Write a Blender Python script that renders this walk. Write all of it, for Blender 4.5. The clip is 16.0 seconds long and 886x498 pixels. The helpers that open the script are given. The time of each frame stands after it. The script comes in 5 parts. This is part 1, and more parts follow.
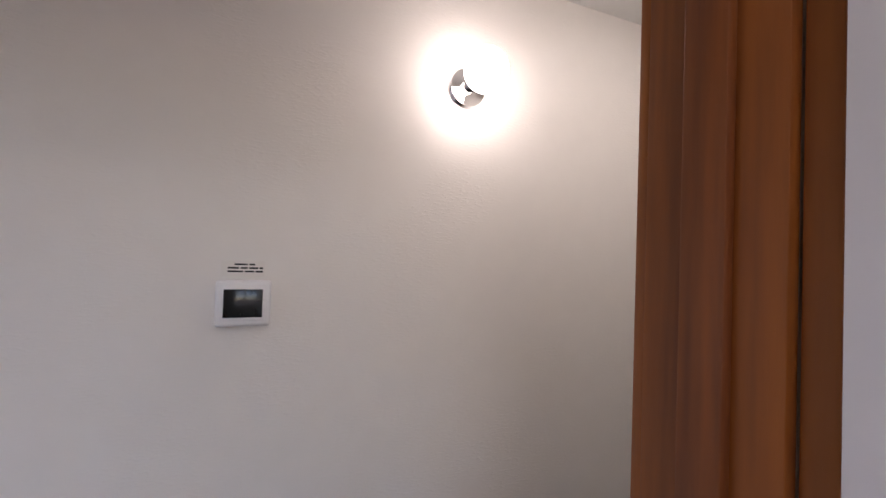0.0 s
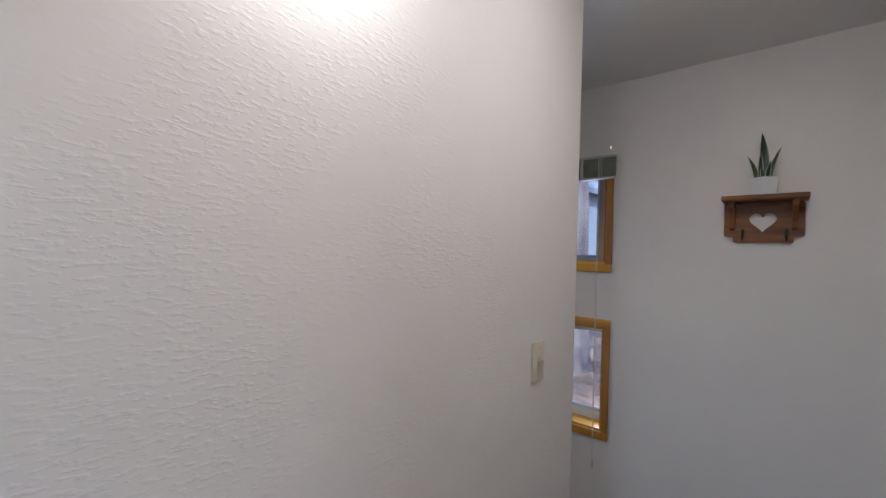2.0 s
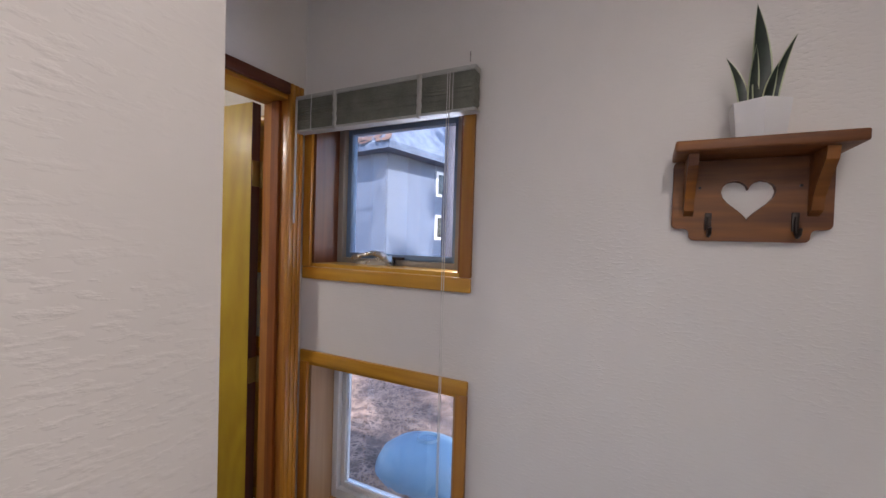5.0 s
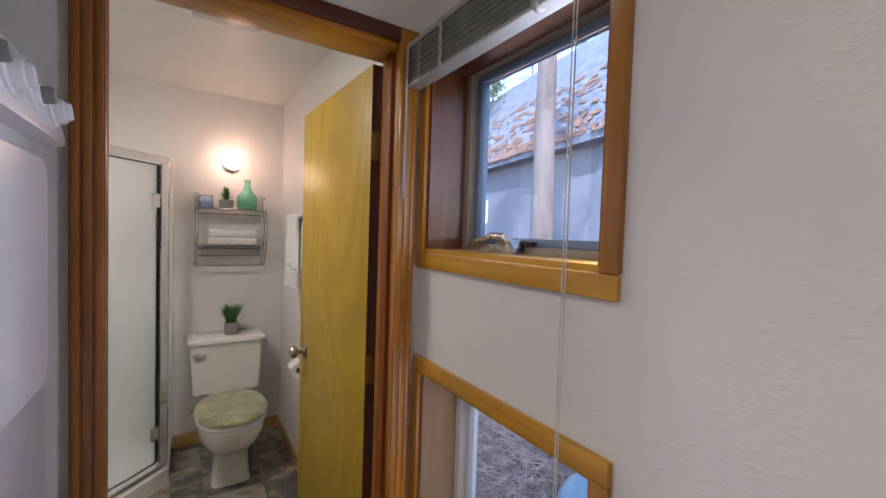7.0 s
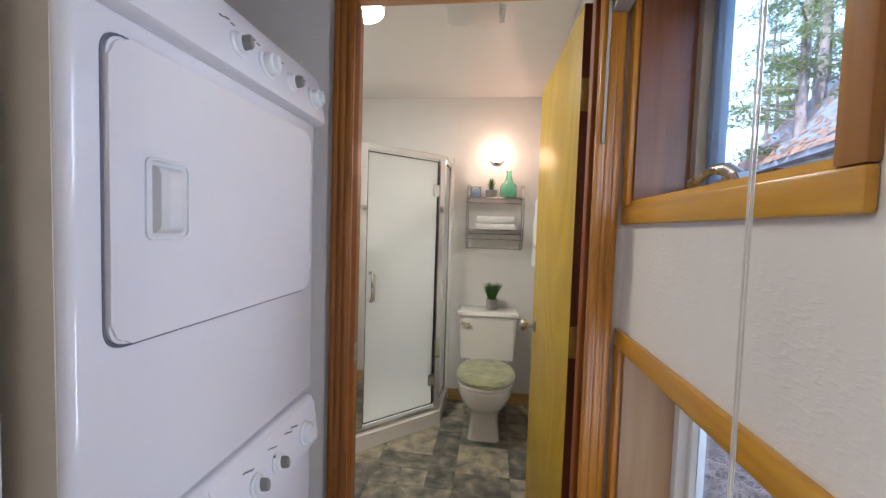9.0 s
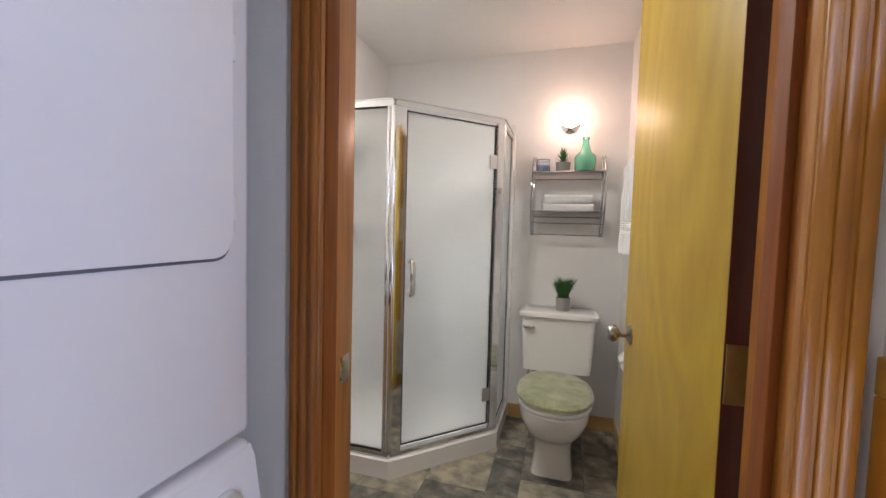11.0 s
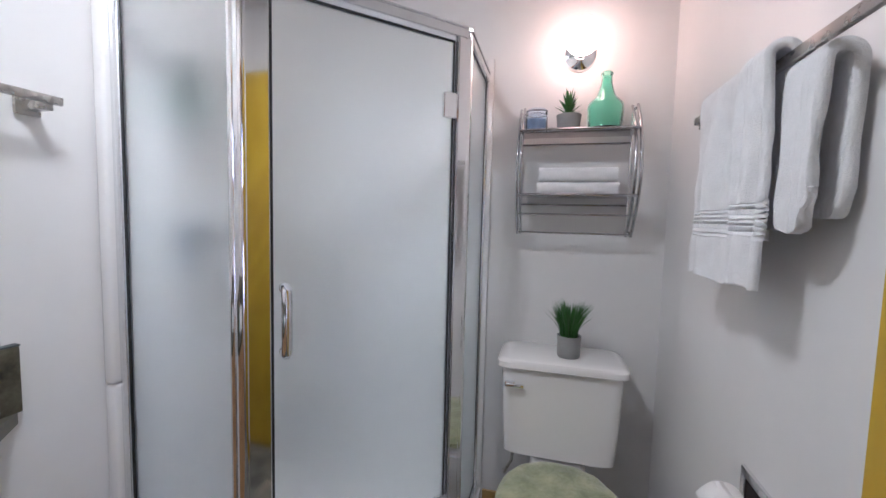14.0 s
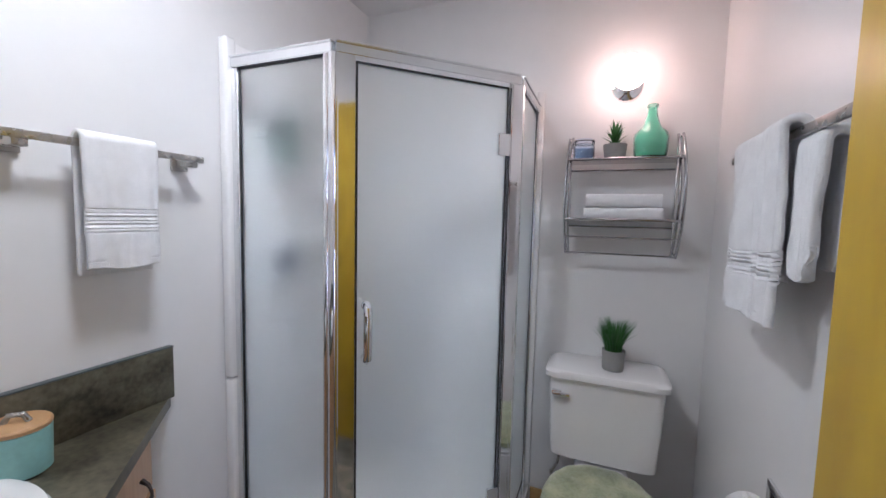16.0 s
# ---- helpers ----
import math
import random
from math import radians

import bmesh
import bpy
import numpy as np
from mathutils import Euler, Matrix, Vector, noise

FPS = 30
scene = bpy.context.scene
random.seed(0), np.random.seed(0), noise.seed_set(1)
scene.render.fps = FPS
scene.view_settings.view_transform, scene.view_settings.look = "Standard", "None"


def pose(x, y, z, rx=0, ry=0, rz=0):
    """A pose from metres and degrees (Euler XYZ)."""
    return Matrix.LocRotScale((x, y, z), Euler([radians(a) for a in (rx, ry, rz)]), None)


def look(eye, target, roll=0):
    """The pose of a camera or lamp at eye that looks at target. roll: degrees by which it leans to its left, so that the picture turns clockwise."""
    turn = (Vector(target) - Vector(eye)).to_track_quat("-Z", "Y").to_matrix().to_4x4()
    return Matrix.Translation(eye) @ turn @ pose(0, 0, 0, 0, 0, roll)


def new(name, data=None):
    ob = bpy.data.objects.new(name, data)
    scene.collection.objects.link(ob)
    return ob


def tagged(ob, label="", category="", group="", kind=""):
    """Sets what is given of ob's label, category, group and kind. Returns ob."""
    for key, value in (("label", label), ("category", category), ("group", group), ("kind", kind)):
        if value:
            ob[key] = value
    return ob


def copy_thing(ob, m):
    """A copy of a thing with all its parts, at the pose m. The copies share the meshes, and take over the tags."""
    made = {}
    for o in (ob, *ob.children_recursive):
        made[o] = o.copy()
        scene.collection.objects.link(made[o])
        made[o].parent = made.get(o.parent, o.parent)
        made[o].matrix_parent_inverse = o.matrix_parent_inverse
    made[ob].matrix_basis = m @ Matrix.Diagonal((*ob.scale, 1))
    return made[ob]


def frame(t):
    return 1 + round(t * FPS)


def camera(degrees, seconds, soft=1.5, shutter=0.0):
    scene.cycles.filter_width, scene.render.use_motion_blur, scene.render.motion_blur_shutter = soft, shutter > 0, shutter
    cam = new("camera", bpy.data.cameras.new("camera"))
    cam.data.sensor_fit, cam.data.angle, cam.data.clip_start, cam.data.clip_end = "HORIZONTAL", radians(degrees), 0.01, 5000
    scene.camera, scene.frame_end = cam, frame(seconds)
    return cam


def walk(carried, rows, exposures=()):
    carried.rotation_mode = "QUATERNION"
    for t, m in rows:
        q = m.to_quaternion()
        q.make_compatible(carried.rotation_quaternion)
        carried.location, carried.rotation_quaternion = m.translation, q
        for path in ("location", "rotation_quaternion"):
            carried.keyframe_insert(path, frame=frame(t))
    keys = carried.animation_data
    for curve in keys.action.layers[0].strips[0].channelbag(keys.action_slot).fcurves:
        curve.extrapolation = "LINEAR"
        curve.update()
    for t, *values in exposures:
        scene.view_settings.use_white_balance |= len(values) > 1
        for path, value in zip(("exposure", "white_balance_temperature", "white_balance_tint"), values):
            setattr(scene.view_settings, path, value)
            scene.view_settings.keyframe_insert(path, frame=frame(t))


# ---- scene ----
cam = camera(95.5, 16.0)
PATH = [
    (0, (-2.442, -1.128, 1.469), (-1.689, 0.724, 1.508), 1.9),
    (0.3, (-2.416, -0.975, 1.46), (-1.572, 0.843, 1.498), 1.9),
    (0.5, (-2.402, -0.887, 1.454), (-1.491, 0.893, 1.493), 1.9),
    (1, (-2.339, -0.749, 1.461), (-1.219, 0.907, 1.494), 2.0),
    (1.5, (-2.275, -0.635, 1.456), (-0.933, 0.848, 1.496), 1.6),
    (2, (-2.181, -0.516, 1.467), (-0.647, 0.767, 1.488), 1.8),
    (2.5, (-2.042, -0.436, 1.481), (-0.369, 0.66, 1.48), 1.8),
    (3, (-1.862, -0.398, 1.504), (-0.1, 0.548, 1.476), 1.8),
    (3.5, (-1.657, -0.363, 1.515), (0.159, 0.474, 1.466), 1.8),
    (3.7, (-1.566, -0.348, 1.528), (0.261, 0.464, 1.47), 1.6),
    (5.8, (-0.833, -0.223, 1.537), (0.814, 0.909, 1.479), 1.9),
    (6, (-0.802, -0.206, 1.532), (0.782, 1.013, 1.46), 1.8),
    (6.5, (-0.702, -0.197, 1.504), (0.669, 1.258, 1.425), 1.7),
    (7, (-0.559, -0.214, 1.487), (0.514, 1.472, 1.414), 1.9),
    (7.5, (-0.438, -0.199, 1.471), (0.269, 1.67, 1.397), 2.0),
    (8, (-0.369, -0.196, 1.46), (-0.036, 1.775, 1.377), 1.9),
    (8.5, (-0.324, -0.208, 1.426), (-0.315, 1.789, 1.334), 1.9),
    (9, (-0.309, -0.215, 1.37), (-0.557, 1.767, 1.267), 1.8),
    (9.5, (-0.303, -0.187, 1.299), (-0.712, 1.768, 1.197), 1.6),
    (9.7, (-0.309, -0.156, 1.268), (-0.76, 1.79, 1.165), 1.5),
    (11.8, (-0.329, 0.601, 1.256), (-0.909, 2.512, 1.145), 1.6),
    (12, (-0.357, 0.67, 1.238), (-0.907, 2.591, 1.155), 1.4),
    (12.5, (-0.374, 0.828, 1.228), (-0.902, 2.755, 1.146), 1.4),
    (13, (-0.384, 0.984, 1.232), (-0.891, 2.916, 1.134), 1.3),
    (13.5, (-0.393, 1.135, 1.254), (-0.881, 3.07, 1.122), 1.5),
    (14, (-0.393, 1.258, 1.271), (-0.899, 3.187, 1.122), 1.4),
    (14.5, (-0.4, 1.319, 1.297), (-0.949, 3.233, 1.114), 1.5),
    (15, (-0.423, 1.287, 1.291), (-1.003, 3.194, 1.122), 1.4),
    (15.5, (-0.4, 1.193, 1.333), (-1.044, 3.079, 1.17), 1.3),
    (16, (-0.368, 1.084, 1.366), (-1.102, 2.937, 1.205), 1.3),
]
walk(cam, [(t, look(eye, target, roll)) for t, eye, target, roll in PATH], ((0, 2.75, 6350, 22), (0.5, 2.85, 5950, 17), (1.5, 2.8, 5750, 15), (2.5, 3.0, 5650, 14), (3.7, 3.15, 5650, 14), (6, 3.4, 6200, 25), (6.5, 3.4, 6050, 22), (8, 3.8, 6000, 16), (9.7, 3.9, 6000, 12), (12, 3.85, 5550, 20), (13, 3.65, 5250, 18), (14, 3.75, 5100, 19), (16, 3.6, 5050, 19)))

# ---- world, sun, lamps ----
world = bpy.data.worlds.new("sky")
scene.world = world
world.use_nodes = True
wn = world.node_tree
sky = wn.nodes.new("ShaderNodeTexSky")
sky.sky_type, sky.sun_disc = "NISHITA", False
sky.sun_elevation, sky.sun_rotation = radians(44), radians(218)
wn.links.new(sky.outputs[0], wn.nodes["Background"].inputs[0])
wn.nodes["Background"].inputs[1].default_value = 0.072
sun = new("sun", bpy.data.lights.new("sun", "SUN"))
sun.data.energy, sun.data.angle, sun.data.color = 1.15, radians(0.6), (1, 0.93, 0.82)
sun.matrix_world = look((-7, -9, 11), (0, 0, 0))
SCONCE_HALL, SCONCE_BATH, CEILING_BATH, FILL_ROOM, FILL_HALL = 3.2, 1.4, 7.5, 3.2, 4.0


def window_light(name, y, z0, z1, power):
    """The sky's light through a window: an upright area lamp in the opening, facing into the room."""
    lamp = new(name, bpy.data.lights.new(name, "AREA"))
    lamp.data.shape, lamp.data.size, lamp.data.size_y = "RECTANGLE", 0.05, z1 - z0
    lamp.data.energy, lamp.data.color = power, (0.76, 0.84, 1.0)
    z = (z0 + z1) / 2
    lamp.matrix_world = look((0.075, y, z), (-0.925, y + 0.16, z), 0)


window_light("window_light", 0.226, 1.47, 1.84, 0.17)
window_light("window_light_low", 0.226, 0.60, 1.06, 0.15)


# ---- materials ----
def mat(name, color, rough=0.5, metal=0.0, var=0.12, scale=6.0, bump=0.0, bscale=120.0, coat=0.0, stretch=(1, 1, 1), dark=None, **extra):
    """A surface with variation at two scales and fine relief."""
    m = bpy.data.materials.new(name)
    m.use_nodes = True
    nt = m.node_tree
    b = nt.nodes["Principled BSDF"]
    b.inputs["Roughness"].default_value, b.inputs["Metallic"].default_value = rough, metal
    b.inputs["Coat Weight"].default_value = coat
    for k, v in extra.items():
        b.inputs[k.replace("_", " ")].default_value = v
    tc, mp = nt.nodes.new("ShaderNodeTexCoord"), nt.nodes.new("ShaderNodeMapping")
    mp.inputs["Scale"].default_value = stretch
    nt.links.new(tc.outputs["Object"], mp.inputs[0])
    n1, n2 = nt.nodes.new("ShaderNodeTexNoise"), nt.nodes.new("ShaderNodeTexNoise")
    n1.inputs["Scale"].default_value, n1.inputs["Detail"].default_value = scale, 6
    n2.inputs["Scale"].default_value, n2.inputs["Detail"].default_value = scale * 9, 4
    nt.links.new(mp.outputs[0], n1.inputs[0])
    nt.links.new(mp.outputs[0], n2.inputs[0])
    mixf = nt.nodes.new("ShaderNodeMath")
    mixf.operation = "MULTIPLY_ADD"
    mixf.inputs[1].default_value, mixf.inputs[2].default_value = 0.35, 0.0
    nt.links.new(n2.outputs[0], mixf.inputs[0])
    add = nt.nodes.new("ShaderNodeMath")
    add.operation = "MULTIPLY_ADD"
    add.inputs[1].default_value = 0.65
    nt.links.new(n1.outputs[0], add.inputs[0])
    nt.links.new(mixf.outputs[0], add.inputs[2])
    ramp = nt.nodes.new("ShaderNodeValToRGB")
    lo = dark or tuple(c * (1 - var) for c in color)
    hi = tuple(min(1, c * (1 + var * (0.4 if not dark else 0.15))) for c in color)
    ramp.color_ramp.elements[0].position, ramp.color_ramp.elements[1].position = 0.34, 0.64
    ramp.color_ramp.elements[0].color, ramp.color_ramp.elements[1].color = (*lo, 1), (*hi, 1)
    nt.links.new(add.outputs[0], ramp.inputs[0])
    nt.links.new(ramp.outputs[0], b.inputs["Base Color"])
    rr = nt.nodes.new("ShaderNodeMapRange")
    rr.inputs["To Min"].default_value, rr.inputs["To Max"].default_value = max(0.02, rough * 0.8), min(1, rough * 1.2)
    nt.links.new(n2.outputs[0], rr.inputs[0])
    nt.links.new(rr.outputs[0], b.inputs["Roughness"])
    if bump:
        n3, bp = nt.nodes.new("ShaderNodeTexNoise"), nt.nodes.new("ShaderNodeBump")
        n3.inputs["Scale"].default_value, n3.inputs["Detail"].default_value = bscale, 3
        nt.links.new(mp.outputs[0], n3.inputs[0])
        bp.inputs["Strength"].default_value, bp.inputs["Distance"].default_value = bump, 0.002
        nt.links.new(n3.outputs[0], bp.inputs["Height"])
        nt.links.new(bp.outputs[0], b.inputs["Normal"])
    return m


def plaster(name, color, strength=0.20):
    """Painted drywall with patches of trowelled orange-peel texture."""
    m = mat(name, color, 0.42, var=0.035, scale=1.4)
    nt = m.node_tree
    b = nt.nodes["Principled BSDF"]
    tc = nt.nodes.new("ShaderNodeTexCoord")
    mp = nt.nodes.new("ShaderNodeMapping")
    mp.inputs["Scale"].default_value = (1, 1, 2.8)
    nt.links.new(tc.outputs["Object"], mp.inputs[0])
    fine, patch, wave = (nt.nodes.new("ShaderNodeTexNoise") for _ in range(3))
    fine.inputs["Scale"].default_value, fine.inputs["Detail"].default_value = 56, 4
    patch.inputs["Scale"].default_value, patch.inputs["Detail"].default_value = 3.2, 3
    wave.inputs["Scale"].default_value, wave.inputs["Detail"].default_value = 2.0, 2
    nt.links.new(mp.outputs[0], fine.inputs[0])
    nt.links.new(tc.outputs["Object"], patch.inputs[0])
    nt.links.new(tc.outputs["Object"], wave.inputs[0])
    r1, r2 = nt.nodes.new("ShaderNodeMapRange"), nt.nodes.new("ShaderNodeMapRange")
    r1.inputs["From Min"].default_value, r1.inputs["From Max"].default_value = 0.5, 0.72
    r2.inputs["From Min"].default_value, r2.inputs["From Max"].default_value = 0.42, 0.62
    r2.inputs["To Min"].default_value = 0.12
    nt.links.new(fine.outputs[0], r1.inputs[0])
    nt.links.new(patch.outputs[0], r2.inputs[0])
    mul, su = nt.nodes.new("ShaderNodeMath"), nt.nodes.new("ShaderNodeMath")
    mul.operation, su.operation = "MULTIPLY", "MULTIPLY_ADD"
    su.inputs[1].default_value = 1.2
    nt.links.new(r1.outputs[0], mul.inputs[0])
    nt.links.new(r2.outputs[0], mul.inputs[1])
    nt.links.new(wave.outputs[0], su.inputs[0])
    nt.links.new(mul.outputs[0], su.inputs[2])
    bp = nt.nodes.new("ShaderNodeBump")
    bp.inputs["Strength"].default_value, bp.inputs["Distance"].default_value = strength, 0.003
    nt.links.new(su.outputs[0], bp.inputs["Height"])
    nt.links.new(bp.outputs[0], b.inputs["Normal"])
    return m


def emit(name, color, strength):
    m = bpy.data.materials.new(name)
    m.use_nodes = True
    b = m.node_tree.nodes["Principled BSDF"]
    b.inputs["Base Color"].default_value = (0.9, 0.9, 0.9, 1)
    b.inputs["Emission Color"].default_value, b.inputs["Emission Strength"].default_value = (*color, 1), strength
    return m


def glass(name, color=(1, 1, 1), rough=0.0, ior=1.45):
    m = bpy.data.materials.new(name)
    m.use_nodes = True
    b = m.node_tree.nodes["Principled BSDF"]
    b.inputs["Base Color"].default_value = (*color, 1)
    b.inputs["Transmission Weight"].default_value, b.inputs["Roughness"].default_value, b.inputs["IOR"].default_value = 1, rough, ior
    return m


def wood(name, light, dark, axis=2, rough=0.35, coat=0.3, rings=5.0, fine=60.0, figure=0.0):
    """Long grain along one axis, with darker streaks."""
    m = bpy.data.materials.new(name)
    m.use_nodes = True
    nt = m.node_tree
    b = nt.nodes["Principled BSDF"]
    b.inputs["Roughness"].default_value, b.inputs["Coat Weight"].default_value, b.inputs["Coat Roughness"].default_value = rough, coat, 0.2
    tc, mp, info = nt.nodes.new("ShaderNodeTexCoord"), nt.nodes.new("ShaderNodeMapping"), nt.nodes.new("ShaderNodeObjectInfo")
    s = [1.0, 1.0, 1.0]
    s[axis] = 0.33 if figure else 0.07
    mp.inputs["Scale"].default_value = s
    va = nt.nodes.new("ShaderNodeVectorMath")
    va.operation = "MULTIPLY_ADD"
    va.inputs[1].default_value = (7, 11, 5)
    nt.links.new(info.outputs["Random"], va.inputs[0])
    nt.links.new(tc.outputs["Object"], va.inputs[2])
    nt.links.new(va.outputs[0], mp.inputs[0])
    n1, n2 = nt.nodes.new("ShaderNodeTexNoise"), nt.nodes.new("ShaderNodeTexNoise")
    n1.inputs["Scale"].default_value, n1.inputs["Detail"].default_value, n1.inputs["Distortion"].default_value = rings, 4, 1.2
    n2.inputs["Scale"].default_value, n2.inputs["Detail"].default_value = fine, 5
    nt.links.new(mp.outputs[0], n1.inputs[0])
    nt.links.new(mp.outputs[0], n2.inputs[0])
    add = nt.nodes.new("ShaderNodeMath")
    add.operation = "ADD"
    half = nt.nodes.new("ShaderNodeMath")
    half.operation = "MULTIPLY"
    half.inputs[1].default_value = 0.5
    nt.links.new(n2.outputs[0], half.inputs[0])
    if figure:
        k, sn = nt.nodes.new("ShaderNodeMath"), nt.nodes.new("ShaderNodeMath")
        k.operation, k.inputs[1].default_value = "MULTIPLY", 70.0
        sn.operation = "SINE"
        mr = nt.nodes.new("ShaderNodeMapRange")
        mr.inputs["From Min"].default_value = -1
        mr.inputs["To Min"].default_value, mr.inputs["To Max"].default_value = 0.5 - figure, 0.5 + figure * 0.5
        nt.links.new(n1.outputs[0], k.inputs[0])
        nt.links.new(k.outputs[0], sn.inputs[0])
        nt.links.new(sn.outputs[0], mr.inputs[0])
        nt.links.new(mr.outputs[0], add.inputs[0])
        n1.inputs["Detail"].default_value, n1.inputs["Distortion"].default_value = 1.5, 0.4
    else:
        nt.links.new(n1.outputs[0], add.inputs[0])
    nt.links.new(half.outputs[0], add.inputs[1])
    ramp = nt.nodes.new("ShaderNodeValToRGB")
    ramp.color_ramp.elements[0].position, ramp.color_ramp.elements[1].position = 0.55, 0.9
    ramp.color_ramp.elements[0].color, ramp.color_ramp.elements[1].color = (*dark, 1), (*light, 1)
    nt.links.new(add.outputs[0], ramp.inputs[0])
    nt.links.new(ramp.outputs[0], b.inputs["Base Color"])
    bp = nt.nodes.new("ShaderNodeBump")
    bp.inputs["Strength"].default_value, bp.inputs["Distance"].default_value = 0.12, 0.001
    nt.links.new(n2.outputs[0], bp.inputs["Height"])
    nt.links.new(bp.outputs[0], b.inputs["Normal"])
    return m


M_WALL = plaster("painted_wall", (0.74, 0.71, 0.675), 0.25)
M_WALL_BATH = plaster("bath_wall_paint", (0.76, 0.75, 0.735), 0.04)
M_CEIL = plaster("ceiling_paint", (0.76, 0.755, 0.735), 0.04)
M_TRIM = wood("fir_trim", (0.62, 0.30, 0.03), (0.36, 0.13, 0.010), 2)
# Level boards: yellower, the light on them being put into the colour.
M_TRIM_Y = wood("fir_trim_level", (0.62, 0.33, 0.024), (0.40, 0.17, 0.010), 1)
M_TRIM_X = wood("fir_trim_cross", (0.62, 0.30, 0.03), (0.36, 0.13, 0.010), 0)
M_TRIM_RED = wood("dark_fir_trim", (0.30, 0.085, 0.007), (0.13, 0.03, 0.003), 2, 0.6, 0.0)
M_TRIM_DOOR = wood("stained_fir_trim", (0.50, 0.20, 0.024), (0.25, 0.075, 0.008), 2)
# Left door casing: the shade on its unlit face is put into the colour.
M_TRIM_CASE_SHADED = wood("shaded_fir_casing", (0.34, 0.12, 0.016), (0.16, 0.045, 0.006), 2)
# One window casing side: same fir, browner to hold its shade.
M_TRIM_SIDE_SHADED = wood("shaded_side_casing", (0.44, 0.20, 0.020), (0.27, 0.10, 0.010), 2)
# Upper window linings: the recess's shade is put into the wood colour.
M_JAMB_SHADED = wood("shaded_fir_lining", (0.21, 0.075, 0.026), (0.10, 0.028, 0.010), 2)
# Lower linings: the same wood, paled to carry the sky's light.
M_JAMB_LIT = wood("lit_fir_lining", (0.40, 0.27, 0.15), (0.31, 0.19, 0.10), 2)
# Head boards: colour darkened to cancel the grazing light on them.
M_TRIM_DOOR_X = wood("darkened_fir_head", (0.17, 0.038, 0.008), (0.08, 0.015, 0.004), 0)
M_BASEB = wood("light_oak_base", (0.55, 0.36, 0.14), (0.38, 0.22, 0.07), 0)
M_DOOR = wood("birch_door", (0.53, 0.36, 0.015), (0.43, 0.27, 0.010), 2, 0.45, 0.06, 2.2, 28.0, 0.13)
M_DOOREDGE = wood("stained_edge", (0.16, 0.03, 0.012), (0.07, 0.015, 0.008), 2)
M_SHELF = wood("pine_shelf", (0.30, 0.11, 0.014), (0.10, 0.028, 0.005), 1, 0.5, 0.0)
M_CABINET = wood("maple_cabinet", (0.62, 0.38, 0.19), (0.48, 0.27, 0.12), 2)
M_LAM = mat("slate_laminate", (0.15, 0.135, 0.085), 0.36, scale=7, dark=(0.018, 0.014, 0.009), bump=0.05, coat=0.1)
M_WHITE = mat("white_enamel", (0.79, 0.78, 0.825), 0.18, var=0.02, coat=0.4)
M_PLASTIC = mat("white_plastic", (0.75, 0.75, 0.76), 0.35, var=0.02)
M_PORC = mat("porcelain", (0.83, 0.82, 0.80), 0.08, var=0.015, coat=0.6)
M_IVORY = mat("ivory_plastic", (0.60, 0.55, 0.40), 0.3, var=0.03)
M_CHROME = mat("chrome", (0.82, 0.82, 0.83), 0.07, 1.0, var=0.02)
M_ALU = mat("bright_aluminium", (0.80, 0.81, 0.82), 0.16, 1.0, var=0.04)
M_NICKEL = mat("satin_nickel", (0.48, 0.46, 0.43), 0.28, 1.0, var=0.05)
M_BRASS = mat("old_brass", (0.42, 0.30, 0.12), 0.42, 1.0, var=0.2)
M_DARKMET = mat("dark_iron", (0.05, 0.04, 0.035), 0.45, 0.8, var=0.2)
M_SASH = mat("taupe_vinyl", (0.33, 0.30, 0.25), 0.45, var=0.05)
M_SASHOUT = mat("grey_vinyl", (0.66, 0.68, 0.70), 0.45, var=0.05)
# Casement sash: blue skylight is put into the vinyl's colour.
M_SASH_SKYLIT = mat("sky_lit_vinyl", (0.19, 0.29, 0.44), 0.45, var=0.05)
M_BLIND = mat("woven_blind", (0.20, 0.205, 0.165), 0.7, var=0.25, scale=20, bump=0.3)
M_CLEAR = glass("window_glass")
M_FROST = glass("frosted_glass", (0.95, 0.985, 0.98), 0.38)
M_BLACK = mat("black_seal", (0.015, 0.015, 0.016), 0.5, var=0.1)
M_SCREEN = mat("dark_screen", (0.012, 0.015, 0.016), 0.12, var=0.1)
M_PANEL = mat("grey_metal_paint", (0.075, 0.09, 0.09), 0.42, var=0.08, bump=0.05)
M_TOWEL = mat("white_terry", (0.80, 0.80, 0.80), 0.95, var=0.06, scale=30, bump=0.9, bscale=420)
M_FAN = mat("fan_plastic", (0.58, 0.58, 0.57), 0.4, var=0.03)
M_ACRYLIC = mat("shower_acrylic", (0.82, 0.81, 0.79), 0.22, var=0.02)
M_BULB = emit("bulb_hall", (1.0, 0.90, 0.79), SCONCE_HALL)
M_BULB2 = emit("bulb_bath", (1.0, 0.61, 0.41), SCONCE_BATH)
M_DIFF = emit("ceiling_diffuser", (1.0, 0.93, 0.76), CEILING_BATH)
M_FILL_HALL = emit("hall_fill", (1.0, 0.92, 0.80), FILL_HALL)
M_FILL_ROOM = emit("room_fill", (1.0, 0.90, 0.78), FILL_ROOM)


# ---- builders ----
def add_box(bm, lo, hi, bevel=0.0, seg=2):
    r = bmesh.ops.create_cube(bm, size=1, matrix=Matrix.Translation([(a + b) / 2 for a, b in zip(lo, hi)]) @ Matrix.Diagonal([max(1e-4, b - a) for a, b in zip(lo, hi)] + [1]))
    if bevel:
        es = list({e for v in r["verts"] for e in v.link_edges})
        bmesh.ops.bevel(bm, geom=es, offset=bevel, segments=seg, affect="EDGES", profile=0.5)


